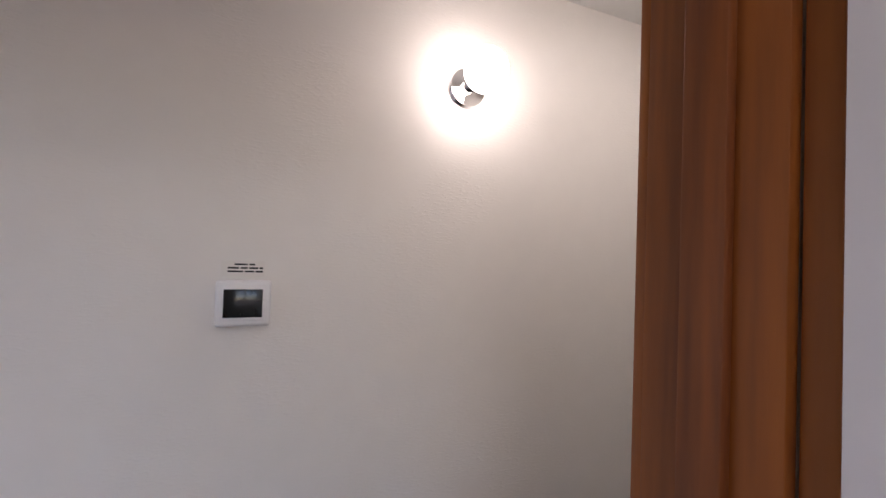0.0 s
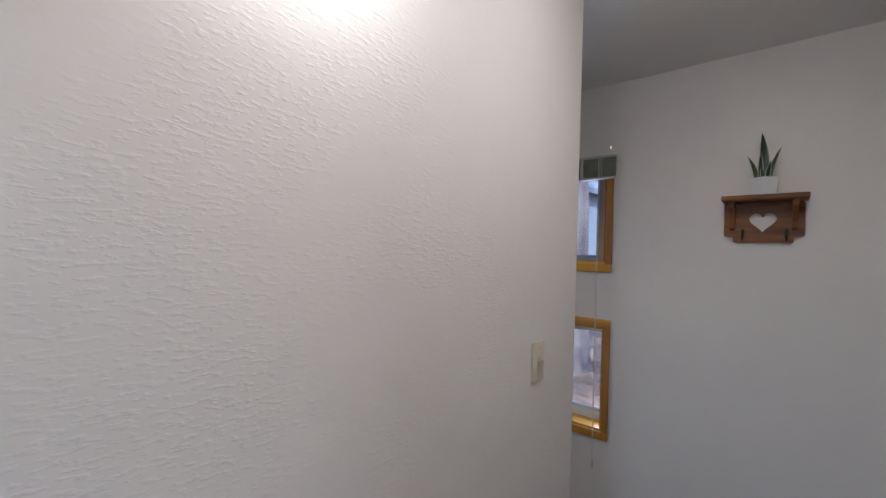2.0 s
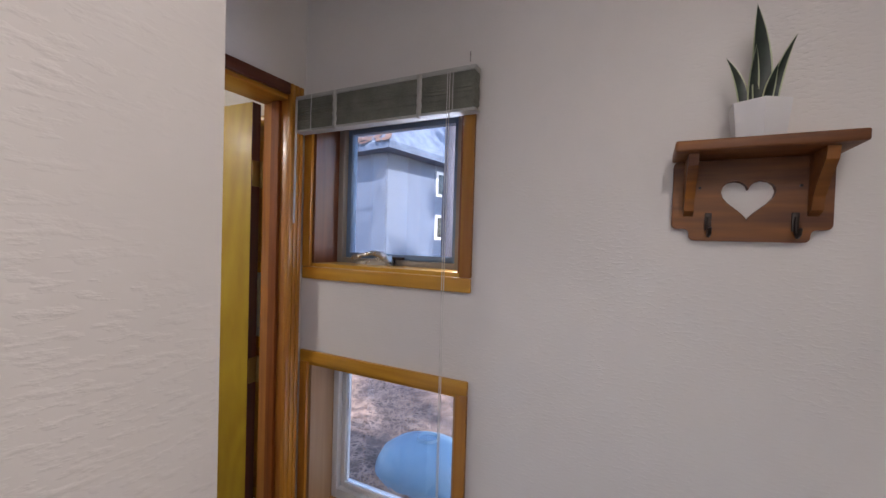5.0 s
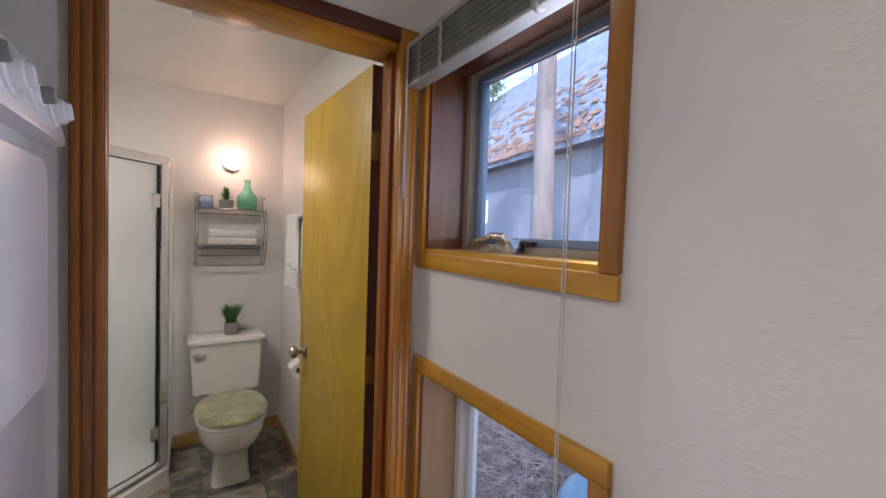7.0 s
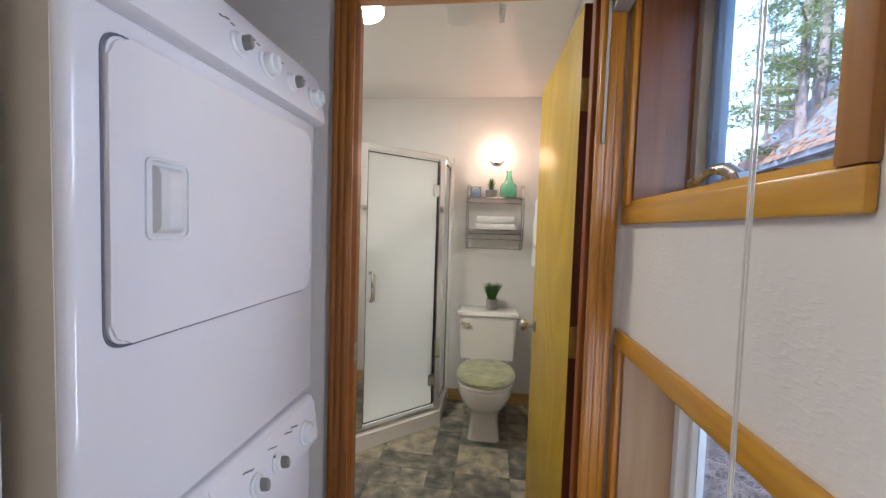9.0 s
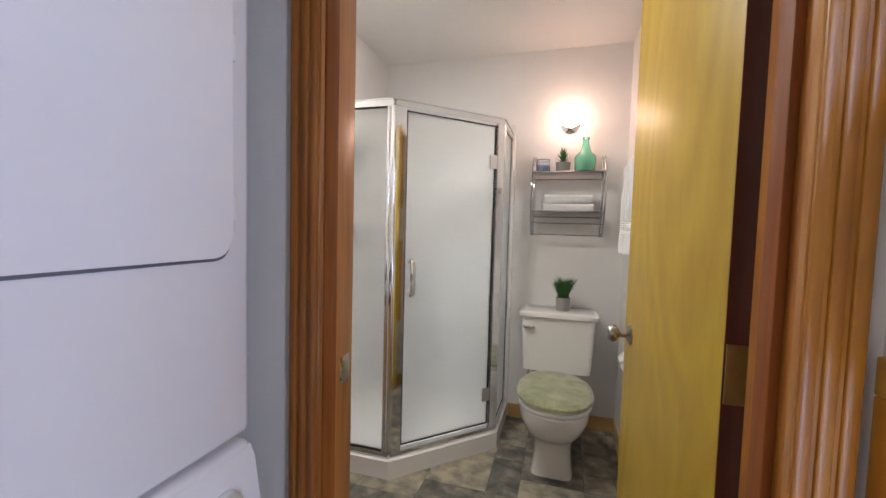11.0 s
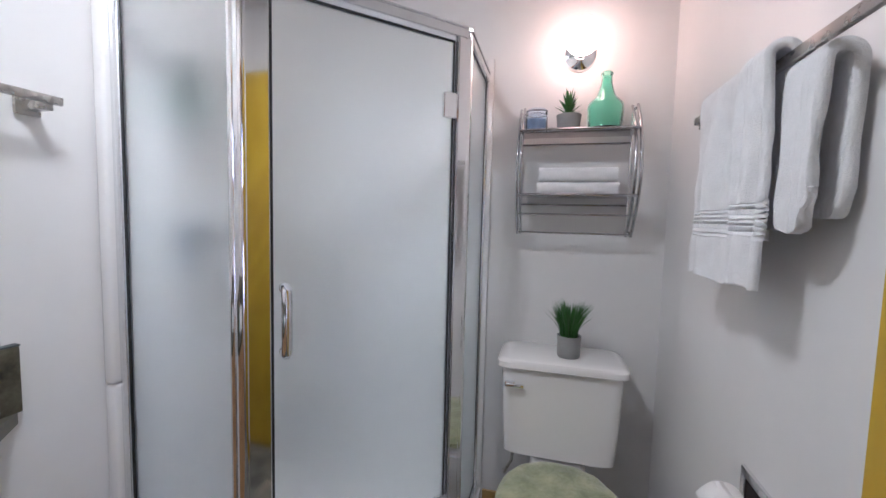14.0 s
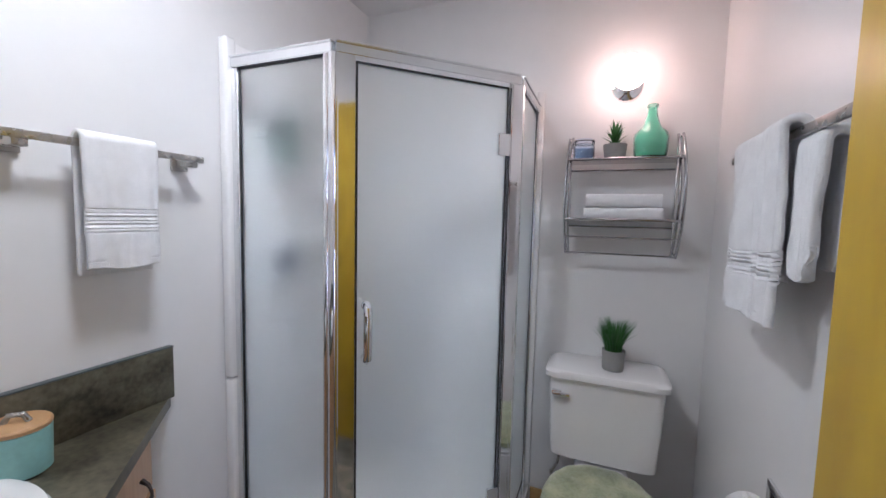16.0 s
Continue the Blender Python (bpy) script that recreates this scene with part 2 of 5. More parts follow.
def add_tube(bm, path, r, seg=12, cap=True):
    """A round tube of radius r (one, or one a point) along the points."""
    path = [Vector(p) for p in path]
    rr = r if isinstance(r, (list, tuple)) else [r] * len(path)
    rings, side = [], None
    for i, p in enumerate(path):
        d = (path[min(i + 1, len(path) - 1)] - path[max(i - 1, 0)]).normalized()
        if side is None:
            side = d.orthogonal().normalized()
        side = (side - d * side.dot(d)).normalized()
        up = d.cross(side)
        rings.append([bm.verts.new(p + (side * math.cos(a) + up * math.sin(a)) * rr[i]) for a in (2 * math.pi * k / seg for k in range(seg))])
    for a, b in zip(rings, rings[1:]):
        for k in range(seg):
            bm.faces.new((a[k], a[(k + 1) % seg], b[(k + 1) % seg], b[k]))
    if cap:
        bm.faces.new(rings[0][::-1])
        bm.faces.new(rings[-1])


def add_lathe(bm, profile, center=(0, 0, 0), m=None, seg=32, sx=1.0, sy=1.0):
    """Turns (radius, height) pairs about z, then moves them by m."""
    m = m or Matrix.Translation(center)
    rings = []
    for r, z in profile:
        if r < 1e-5:
            rings.append([bm.verts.new(m @ Vector((0, 0, z)))])
        else:
            rings.append([bm.verts.new(m @ Vector((r * sx * math.cos(2 * math.pi * k / seg), r * sy * math.sin(2 * math.pi * k / seg), z))) for k in range(seg)])
    for a, b in zip(rings, rings[1:]):
        for k in range(seg):
            q = [a[k % len(a)], a[(k + 1) % len(a)], b[(k + 1) % len(b)], b[k % len(b)]]
            q = list(dict.fromkeys(q))
            if len(q) > 2:
                bm.faces.new(q)


def add_prism(bm, outline, z0, z1):
    """An upright slab over an outline in plan."""
    lo, hi = [bm.verts.new((x, y, z0)) for x, y in outline], [bm.verts.new((x, y, z1)) for x, y in outline]
    bm.faces.new(lo[::-1])
    bm.faces.new(hi)
    n = len(outline)
    for k in range(n):
        bm.faces.new((lo[k], lo[(k + 1) % n], hi[(k + 1) % n], hi[k]))


def link(name, bm, material, smooth=False):
    bmesh.ops.recalc_face_normals(bm, faces=bm.faces)
    me = bpy.data.meshes.new(name)
    bm.to_mesh(me)
    bm.free()
    if smooth:
        for p in me.polygons:
            p.use_smooth = True
        me.set_sharp_from_angle(angle=radians(38))
    for m in material if isinstance(material, (list, tuple)) else [material]:
        me.materials.append(m)
    return new(name, me)


def part(name, bm, material, parent=None, label="", smooth=True):
    ob = link(name, bm, material, smooth)
    if parent is not None:
        ob.parent = parent
        ob.matrix_parent_inverse = parent.matrix_basis.inverted()
    return tagged(ob, label)


def thing(name, at, label, category, group=""):
    ob = new(name)
    ob.matrix_basis = Matrix.Translation(at)
    return tagged(ob, label, category, group)


def box(lo, hi, bevel=0.0, seg=2):
    bm = bmesh.new()
    add_box(bm, lo, hi, bevel, seg)
    return bm


def setting(name, bm, material, label="", category="", smooth=False):
    return tagged(link(name, bm, material, smooth), label, category, kind="structure")


def wall_holes(name, axis, lo, hi, a0, a1, z0, z1, holes, material, label):
    """A wall along axis ("x" or "y") from a0 to a1, lo..hi thick, with openings (a, b, z, z) cut through."""
    bm = bmesh.new()
    xs = sorted({a0, a1, *(h[0] for h in holes), *(h[1] for h in holes)})
    for u, v in zip(xs, xs[1:]):
        zs = [z0]
        for h in sorted(holes, key=lambda h: h[2]):
            if h[0] <= u + 1e-6 and h[1] >= v - 1e-6:
                zs += [h[2], h[3]]
        zs.append(z1)
        for a, b in zip(zs[::2], zs[1::2]):
            if b - a > 1e-4:
                if axis == "y":
                    add_box(bm, (lo, u, a), (hi, v, b))
                else:
                    add_box(bm, (u, lo, a), (v, hi, b))
    bmesh.ops.remove_doubles(bm, verts=bm.verts, dist=1e-5)
    return setting(name, bm, material, label, "wall")


# ---- large structure ----
CEIL, GROUND = 2.385, -0.3
W1, W2 = (0.186, 0.755, 1.434, 1.952), (0.186, 0.755, 0.556, 1.104)
B1, B2 = (1.062, 1.631, 1.434, 1.952), (1.062, 1.631, 0.556, 1.104)
wall_holes("wall_east", "y", 0.0, 0.18, -0.97, 0.80, -0.3, CEIL, [W1, W2], M_WALL, "warm white textured wall with two wood-trimmed windows")
wall_holes("wall_bath_east", "y", 0.034, 0.18, 0.80, 3.10, -0.3, CEIL, [B1, B2], M_WALL_BATH, "smooth white bathroom wall behind the open door")
wall_holes("wall_nook_side", "x", 0.863, 0.935, -1.70, -0.757, 0, CEIL, [], M_WALL, "plain grey-white wall between the laundry nook and the bathroom")
wall_holes("wall_door", "x", 0.80, 0.92, -0.757, 0.0, 0, CEIL, [(-0.757, -0.055, 0.0, 2.005)], M_WALL, "warm white wall around the bathroom doorway")
wall_holes("wall_hall_north", "x", 0.015, 0.15, -4.00, -0.835, 0, CEIL, [], M_WALL, "warm white textured hall wall with a thermostat")
wall_holes("wall_nook_back", "y", -1.80, -1.70, 0.15, 0.92, 0, CEIL, [], M_WALL, "plain wall behind the laundry machine")
wall_holes("wall_hall_south", "x", -0.95, -0.83, -4.00, 0.0, 0, CEIL, [(-2.95, -2.085, 0.0, 2.03)], M_WALL, "warm white hall wall with an electric panel")
# The opening is unseen, added so that daylight reaches down the hall.
wall_holes("wall_hall_west", "y", -4.12, -4.00, -0.95, 0.135, 0, CEIL, [(-0.80, -0.02, 0.04, 2.05)], M_WALL, "plain hall end wall with an unseen opening added for daylight")
wall_holes("wall_room_west", "y", -3.72, -3.60, -2.80, -0.95, 0, CEIL, [], M_WALL, "plain wall of the starting room")
wall_holes("wall_bath_west", "y", -1.70, -1.55, 0.92, 3.10, 0, CEIL, [], M_WALL_BATH, "smooth white bathroom wall above the vanity")
wall_holes("wall_bath_north", "x", 2.95, 3.10, -1.55, 0.034, 0, CEIL, [], M_WALL_BATH, "smooth white bathroom wall behind the toilet")
wall_holes("wall_room_south", "x", -2.92, -2.80, -3.72, -1.00, 0, CEIL, [(-3.2, -1.6, 0.9, 2.1)], M_WALL, "plain wall of the starting room with a window opening")
wall_holes("wall_room_east", "y", -1.12, -1.00, -2.80, -0.95, 0, CEIL, [], M_WALL, "plain wall of the starting room")
setting("ceiling", box((-4.15, -2.95, CEIL), (0.2, 3.15, CEIL + 0.1)), M_CEIL, "smooth off-white ceiling", "ceiling")


def tile_material():
    m = bpy.data.materials.new("slate_vinyl")
    m.use_nodes = True
    nt = m.node_tree
    b = nt.nodes["Principled BSDF"]
    b.inputs["Roughness"].default_value = 0.42
    info, tc = nt.nodes.new("ShaderNodeObjectInfo"), nt.nodes.new("ShaderNodeTexCoord")
    va = nt.nodes.new("ShaderNodeVectorMath")
    va.operation = "MULTIPLY_ADD"
    va.inputs[1].default_value = (9, 13, 6)
    nt.links.new(info.outputs["Random"], va.inputs[0])
    nt.links.new(tc.outputs["Object"], va.inputs[2])
    n = nt.nodes.new("ShaderNodeTexNoise")
    n.inputs["Scale"].default_value, n.inputs["Detail"].default_value, n.inputs["Distortion"].default_value = 13, 9, 0.35
    nt.links.new(va.outputs[0], n.inputs[0])
    ramp = nt.nodes.new("ShaderNodeValToRGB")
    e = ramp.color_ramp.elements
    e[0].position, e[0].color = 0.32, (0.07, 0.072, 0.062, 1)
    e[1].position, e[1].color = 0.80, (0.45, 0.40, 0.29, 1)
    x = e.new(0.5)
    x.color = (0.165, 0.162, 0.14, 1)
    nt.links.new(n.outputs[0], ramp.inputs[0])
    mulr = nt.nodes.new("ShaderNodeMapRange")
    mulr.inputs["To Min"].default_value, mulr.inputs["To Max"].default_value = -0.05, 0.19
    pw = nt.nodes.new("ShaderNodeMath")
    pw.operation, pw.inputs[1].default_value = "POWER", 3.5
    nt.links.new(info.outputs["Random"], pw.inputs[0])
    nt.links.new(pw.outputs[0], mulr.inputs[0])
    ad = nt.nodes.new("ShaderNodeMath")
    nt.links.new(n.outputs[0], ad.inputs[0])
    nt.links.new(mulr.outputs[0], ad.inputs[1])
    nt.links.new(ad.outputs[0], ramp.inputs[0])
    nt.links.new(ramp.outputs[0], b.inputs["Base Color"])
    bp = nt.nodes.new("ShaderNodeBump")
    bp.inputs["Strength"].default_value, bp.inputs["Distance"].default_value = 0.2, 0.002
    nt.links.new(n.outputs[0], bp.inputs["Height"])
    nt.links.new(bp.outputs[0], b.inputs["Normal"])
    return m


M_TILE = tile_material()
M_GROUT = mat("dark_joint", (0.07, 0.068, 0.06), 0.7)
floor = setting("floor", box((-4.15, -2.95, -0.12), (0.05, 3.12, -0.003)), M_GROUT, "grey and tan slate-look tile floor", "floor")


def window(name, hole, face, kind):
    """A window in the east wall: jamb liners, sash, pane, casing; kind: "casement" has a crank."""
    y0, y1, z0, z1 = hole
    w = tagged(new(name), "wood-trimmed window with a taupe vinyl sash", "window", kind="structure")
    lining = M_JAMB_SHADED if kind == "casement" else M_JAMB_LIT
    w.matrix_basis = Matrix.Translation((face, (y0 + y1) / 2, z0))
    j, x1 = 0.012, 0.115
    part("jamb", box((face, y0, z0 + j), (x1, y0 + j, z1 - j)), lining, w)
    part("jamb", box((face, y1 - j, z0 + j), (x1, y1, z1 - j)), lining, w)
    part("head_jamb", box((face, y0, z1 - j), (x1, y1, z1)), M_JAMB_SHADED if kind == "casement" else M_TRIM_Y, w)
    part("window_sill", box((face, y0, z0), (x1, y1, z0 + j)), M_TRIM_Y, w)
    c = 0.035
    south, foot, head = (0.078, 0.03, 0.018) if kind == "casement" else (c, c + 0.012, c)
    frame_bm = bmesh.new()
    for lo, hi in (((y0, z0), (y0 + south, z1)), ((y1 - c, z0), (y1, z1)), ((y0 + south, z0), (y1 - c, z0 + foot)), ((y0 + south, z1 - head), (y1 - c, z1))):
        add_box(frame_bm, (x1, *lo), (0.172, *hi), 0.003)
    part("window_frame", frame_bm, M_SASH if kind == "casement" else M_SASHOUT, w)
    s = 0.018
    a0, a1, b0, b1 = y0 + south + 0.001, y1 - c - 0.001, z0 + foot + 0.001, z1 - head - 0.001
    sash_bm = bmesh.new()
    for lo, hi in (((a0, b0), (a0 + s, b1)), ((a1 - s, b0), (a1, b1)), ((a0 + s, b0), (a1 - s, b0 + s)), ((a0 + s, b1 - s), (a1 - s, b1))):
        add_box(sash_bm, (0.135, *lo), (0.168, *hi), 0.002)
    part("sash", sash_bm, M_SASH_SKYLIT if kind == "casement" else M_SASHOUT, w)
    p = part("pane", box((0.148, a0 + s, b0 + s), (0.152, a1 - s, b1 - s)), M_CLEAR, w)
    p.visible_shadow = False
    ow = 0.033
    part("casing_side", box((face - 0.013, y0 - ow, z0), (face, y0 + 0.002, z1), 0.003), M_TRIM_SIDE_SHADED, w)
    part("casing_side", box((face - 0.013, y1 - 0.002, z0), (face, y1 + ow, z1), 0.003), M_TRIM, w)
    part("casing_head", box((face - 0.013, y0 - ow, z1), (face, y1 + ow, z1 + 0.04), 0.003), M_TRIM_Y, w)
    part("casing_foot", box((face - 0.013, y0 - ow, z0 - 0.042), (face, y1 + ow, z0), 0.005), M_TRIM_Y, w)
    if kind == "casement":
        cy = y0 + 0.365
        bm = bmesh.new()
        xa, xb = x1 - 0.042, x1 - 0.001
        prof = [(cy - 0.075, 0.0), (cy + 0.075, 0.0), (cy + 0.068, 0.008), (cy + 0.01, 0.014), (cy - 0.02, 0.028), (cy - 0.055, 0.030), (cy - 0.072, 0.012)]
        va, vb = [bm.verts.new((xa, y, z0 + 0.0125 + z)) for y, z in prof], [bm.verts.new((xb, y, z0 + 0.0125 + z * 1.15)) for y, z in prof]
        bm.faces.new(va)
        bm.faces.new(vb[::-1])
        for k in range(len(prof)):
            bm.faces.new((va[k], vb[k], vb[(k + 1) % len(prof)], va[(k + 1) % len(prof)]))
        bmesh.ops.bevel(bm, geom=list(bm.edges), offset=0.003, segments=2, affect="EDGES")
        part("crank_cover", bm, M_NICKEL, w, "satin nickel crank cover")
        part("lock_block", box((x1 - 0.012, cy - 0.10, z0 + foot + 0.002), (x1 + 0.006, cy - 0.045, z0 + foot + 0.012), 0.002), M_DARKMET, w, "black sash stop")
        bm = bmesh.new()
        add_tube(bm, [(xa + 0.012, cy - 0.045, z0 + 0.036), (xa, cy - 0.035, z0 + 0.050), (xa - 0.004, cy + 0.0, z0 + 0.054), (xa - 0.005, cy + 0.035, z0 + 0.045), (xa - 0.008, cy + 0.072, z0 + 0.036), (xa - 0.008, cy + 0.082, z0 + 0.034)], [0.013, 0.012, 0.008, 0.0065, 0.009, 0.004], 12)
        part("crank_handle", bm, M_NICKEL, w, "satin nickel crank handle")
    return w


window("window_1", W1, 0.0, "casement")
window("window_2", W2, 0.0, "fixed")
window("window_3", B1, 0.034, "casement")
window("window_4", B2, 0.034, "fixed")


# ---- bathroom doorway and door ----
def casing_profile(bm, x0, x1, y0, y1, z0, z1, grooves):
    """An upright casing board, with raised ribs across its width."""
    add_box(bm, (x0, y0 + 0.004, z0), (x1, y1, z1), 0.001, 1)
    w = (x1 - x0) / grooves
    for k in range(grooves):
        add_box(bm, (x0 + k * w + 0.002, y0, z0), (x0 + (k + 1) * w - 0.003, y0 + 0.006, z1), 0.0025, 2)


dw = tagged(new("door_frame"), "fir door frame with a ribbed casing", "door frame", kind="structure")
dw.matrix_basis = Matrix.Translation((-0.37, 0.80, 0))
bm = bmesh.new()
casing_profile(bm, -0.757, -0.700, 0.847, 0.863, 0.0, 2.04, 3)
part("casing_left", bm, M_TRIM_CASE_SHADED, dw)
bm = bmesh.new()
casing_profile(bm, -0.078, -0.020, 0.783, 0.80, 0.0, 2.04, 3)
part("casing_right", bm, M_TRIM, dw)
bm = bmesh.new()
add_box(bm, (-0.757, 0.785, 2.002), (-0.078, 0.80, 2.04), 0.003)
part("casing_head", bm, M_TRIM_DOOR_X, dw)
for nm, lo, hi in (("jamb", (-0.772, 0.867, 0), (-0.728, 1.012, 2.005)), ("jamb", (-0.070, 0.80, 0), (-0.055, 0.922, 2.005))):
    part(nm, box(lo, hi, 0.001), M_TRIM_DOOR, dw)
part("head_jamb", box((-0.728, 0.80, 1.99), (-0.07, 0.922, 2.005), 0.001), M_TRIM_X, dw)
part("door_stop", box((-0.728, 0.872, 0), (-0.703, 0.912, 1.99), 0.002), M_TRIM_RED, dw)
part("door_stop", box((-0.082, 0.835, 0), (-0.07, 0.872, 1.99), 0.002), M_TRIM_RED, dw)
part("casing_inside", box((-0.775, 1.0125, 0), (-0.735, 1.026, 2.04), 0.004), M_TRIM_DOOR, dw)
part("casing_inside_head", box((-0.727, 0.9225, 2.0), (-0.02, 0.937, 2.04), 0.003), M_TRIM_X, dw)
part("strike_plate", box((-0.7285, 0.966, 0.945), (-0.7265, 1.0, 1.0), 0.001), M_NICKEL, dw, "nickel strike plate")

door = thing("bathroom_door", (-0.055, 0.955, 0), "open flat golden birch door with a nickel knob", "door")
part("leaf", box((-0.085, 0.957, 0.012), (-0.0505, 1.678, 2.0), 0.002), M_DOOR, door)
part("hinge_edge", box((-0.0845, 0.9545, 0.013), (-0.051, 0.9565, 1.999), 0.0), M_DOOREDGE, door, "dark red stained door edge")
for z in (1.752, 1.055, 0.28):
    bm = bmesh.new()
    add_box(bm, (-0.083, 0.951, z - 0.045), (-0.052, 0.954, z + 0.045), 0.0005)
    add_tube(bm, [(-0.049, 0.947, z - 0.047), (-0.049, 0.947, z + 0.047)], 0.0055, 10)
    add_box(bm, (-0.052, 0.915, z - 0.045), (-0.0495, 0.952, z + 0.045))
    for dz in (-0.03, 0.0, 0.03):
        add_tube(bm, [(-0.068, 0.9515, z + dz), (-0.068, 0.9495, z + dz)], 0.004, 8)
    part("hinge", bm, M_BRASS, door, "aged brass butt hinge")
bm = bmesh.new()
km = Matrix.Translation((-0.085, 1.595, 0.95)) @ Matrix.Rotation(radians(-90), 4, "Y")
add_lathe(bm, [(0, 0.0), (0.031, 0.0), (0.031, 0.004), (0.022, 0.01), (0.012, 0.013), (0.011, 0.03), (0.02, 0.036), (0.027, 0.046), (0.027, 0.056), (0.02, 0.066), (0, 0.068)], m=km, seg=28)
part("knob", bm, M_NICKEL, door, "satin nickel round knob")
door.matrix_basis = Matrix.Translation((-0.055, 0.963, 0)) @ Matrix.Rotation(radians(2.4), 4, "Z")

# ---- outside ----
def ground_height(x, y):
    return GROUND + 0.05 * noise.noise((x * 0.5, y * 0.5, 0)) + 0.012 * max(0, x - 4)


bm = bmesh.new()
xs = [-60, -20, -8, 0.0] + [0.18 + 0.25 * k for k in range(40)] + [10.5 + 3 * 1.25 ** k for k in range(24)]
ys = sorted({s * v for v in xs for s in (1, -1)} | {0.0})
grid = [[bm.verts.new((x, y, ground_height(x, y) if x > 0.3 else GROUND)) for y in ys] for x in xs]
for a, b in zip(grid, grid[1:]):
    for k in range(len(ys) - 1):
        bm.faces.new((a[k], b[k], b[k + 1], a[k + 1]))
M_GROUND = mat("needle_litter", (0.20, 0.155, 0.14), 0.95, scale=4, dark=(0.07, 0.055, 0.05), bump=1.0, bscale=60)
setting("ground", bm, M_GROUND, "forest floor covered in dry pine needles", "ground", True)


# ---- start doorway and hall ----
sd = tagged(new("door_frame_hall"), "fir door frame between the room and the hall", "door frame", kind="structure")
sd.matrix_basis = Matrix.Translation((-2.5, -0.89, 0))
part("jamb", box((-2.10, -0.952, 0), (-2.085, -0.828, 2.03), 0.002), M_TRIM_RED, sd)
part("jamb", box((-2.95, -0.952, 0), (-2.935, -0.828, 2.03), 0.002), M_TRIM_RED, sd)
part("head_jamb", box((-2.935, -0.952, 2.015), (-2.10, -0.828, 2.03), 0.002), M_TRIM_DOOR_X, sd)
part("door_stop", box((-2.113, -0.915, 0), (-2.10, -0.875, 2.015), 0.003), M_TRIM_RED, sd)
part("casing_side", box((-2.097, -0.83, 0), (-2.03, -0.812, 2.075), 0.005), M_TRIM_RED, sd)
part("casing_side", box((-3.0, -0.83, 0), (-2.942, -0.814, 2.075), 0.004), M_TRIM_RED, sd)
part("casing_head", box((-2.942, -0.83, 2.018), (-2.097, -0.814, 2.075), 0.004), M_TRIM_DOOR_X, sd)
part("casing_room_side", box((-2.088, -0.978, 0), (-2.03, -0.953, 2.075), 0.004), M_TRIM_RED, sd)
rd = thing("hall_door", (-2.11, -0.955, 0), "open glossy white door beside the fir door frame", "door")
part("leaf", box((-2.106, -1.73, 0.012), (-2.090, -0.985, 2.01), 0.002), M_WHITE, rd)
bm = bmesh.new()
add_lathe(bm, [(0, 0), (0.03, 0), (0.03, 0.006), (0.012, 0.012), (0.012, 0.03), (0.026, 0.045), (0.02, 0.062), (0, 0.064)], m=Matrix.Translation((-2.110, -1.68, 0.95)) @ Matrix.Rotation(radians(-90), 4, "Y"))
part("knob", bm, M_NICKEL, rd, "nickel knob")
for z in (0.3, 1.0, 1.75):
    bm = bmesh.new()
    add_tube(bm, [(-2.098, -0.967, z - 0.045), (-2.098, -0.967, z + 0.045)], 0.005, 10)
    part("hinge", bm, M_BRASS, rd, "aged brass hinge")


def bare_bulb_lamp(name, at, yaw, tilt, bulb, label, r=0.07):
    """A chrome rose on the wall with a socket and a large round bulb."""
    t = thing(name, at, label, "wall lamp", "globe wall lamps")
    base = Matrix.Translation(at) @ Matrix.Rotation(radians(yaw), 4, "Z") @ Matrix.Rotation(radians(90), 4, "X")
    bm = bmesh.new()
    add_lathe(bm, [(0, 0), (0.062, 0), (0.064, 0.004), (0.058, 0.014), (0.03, 0.02), (0.024, 0.024), (0, 0.024)], m=base, seg=40)
    part("rose", bm, M_CHROME, t, "polished chrome rose")
    d = (base.to_3x3() @ Vector((0, 0, 1))).normalized()
    up = Vector((0, 0, 1))
    way = (d * math.cos(radians(tilt)) + up * math.sin(radians(tilt))).normalized()
    foot = Vector(at) + d * 0.02
    bm = bmesh.new()
    add_tube(bm, [foot, foot + way * 0.02, foot + way * 0.022, foot + way * 0.05], [0.021, 0.021, 0.025, 0.025], 24)
    part("socket", bm, M_CHROME, t, "chrome socket")
    bm = bmesh.new()
    bmesh.ops.create_uvsphere(bm, u_segments=32, v_segments=20, radius=r, matrix=Matrix.Translation(foot + way * (0.045 + r)))
    part("bulb", bm, bulb, t, "glowing white globe bulb")
    return t


bare_bulb_lamp("wall_lamp", (-1.915, 0.015, 2.0), 0, 3, M_BULB, "chrome wall lamp with a bare lit globe bulb in the hall", 0.064)
bare_bulb_lamp("wall_lamp", (-0.305, 2.95, 1.915), 0, 10, M_BULB2, "chrome wall lamp with a bare lit globe bulb above the toilet", 0.064)

th = thing("thermostat", (-2.52, 0.015, 1.337), "white touchscreen thermostat with a dark display on the hall wall", "thermostat")
bm = box((-2.583, -0.015, 1.279), (-2.457, 0.015, 1.394), 0.008, 3)
part("body", bm, M_PLASTIC, th)
part("bezel", box((-2.571, -0.0165, 1.294), (-2.469, -0.0125, 1.382), 0.0015), M_PLASTIC, th)
part("display", box((-2.564, -0.018, 1.302), (-2.476, -0.0145, 1.372), 0.001), M_SCREEN, th, "dark glossy display")
part("trim_bar", box((-2.535, -0.0145, 1.385), (-2.505, -0.0125, 1.388)), M_PANEL, th)
note = thing("note", (-2.52, 0.014, 1.42), "small clear label with dark lettering above the thermostat", "label")
M_LABEL = mat("label_film", (0.70, 0.67, 0.63), 0.3, var=0.02)
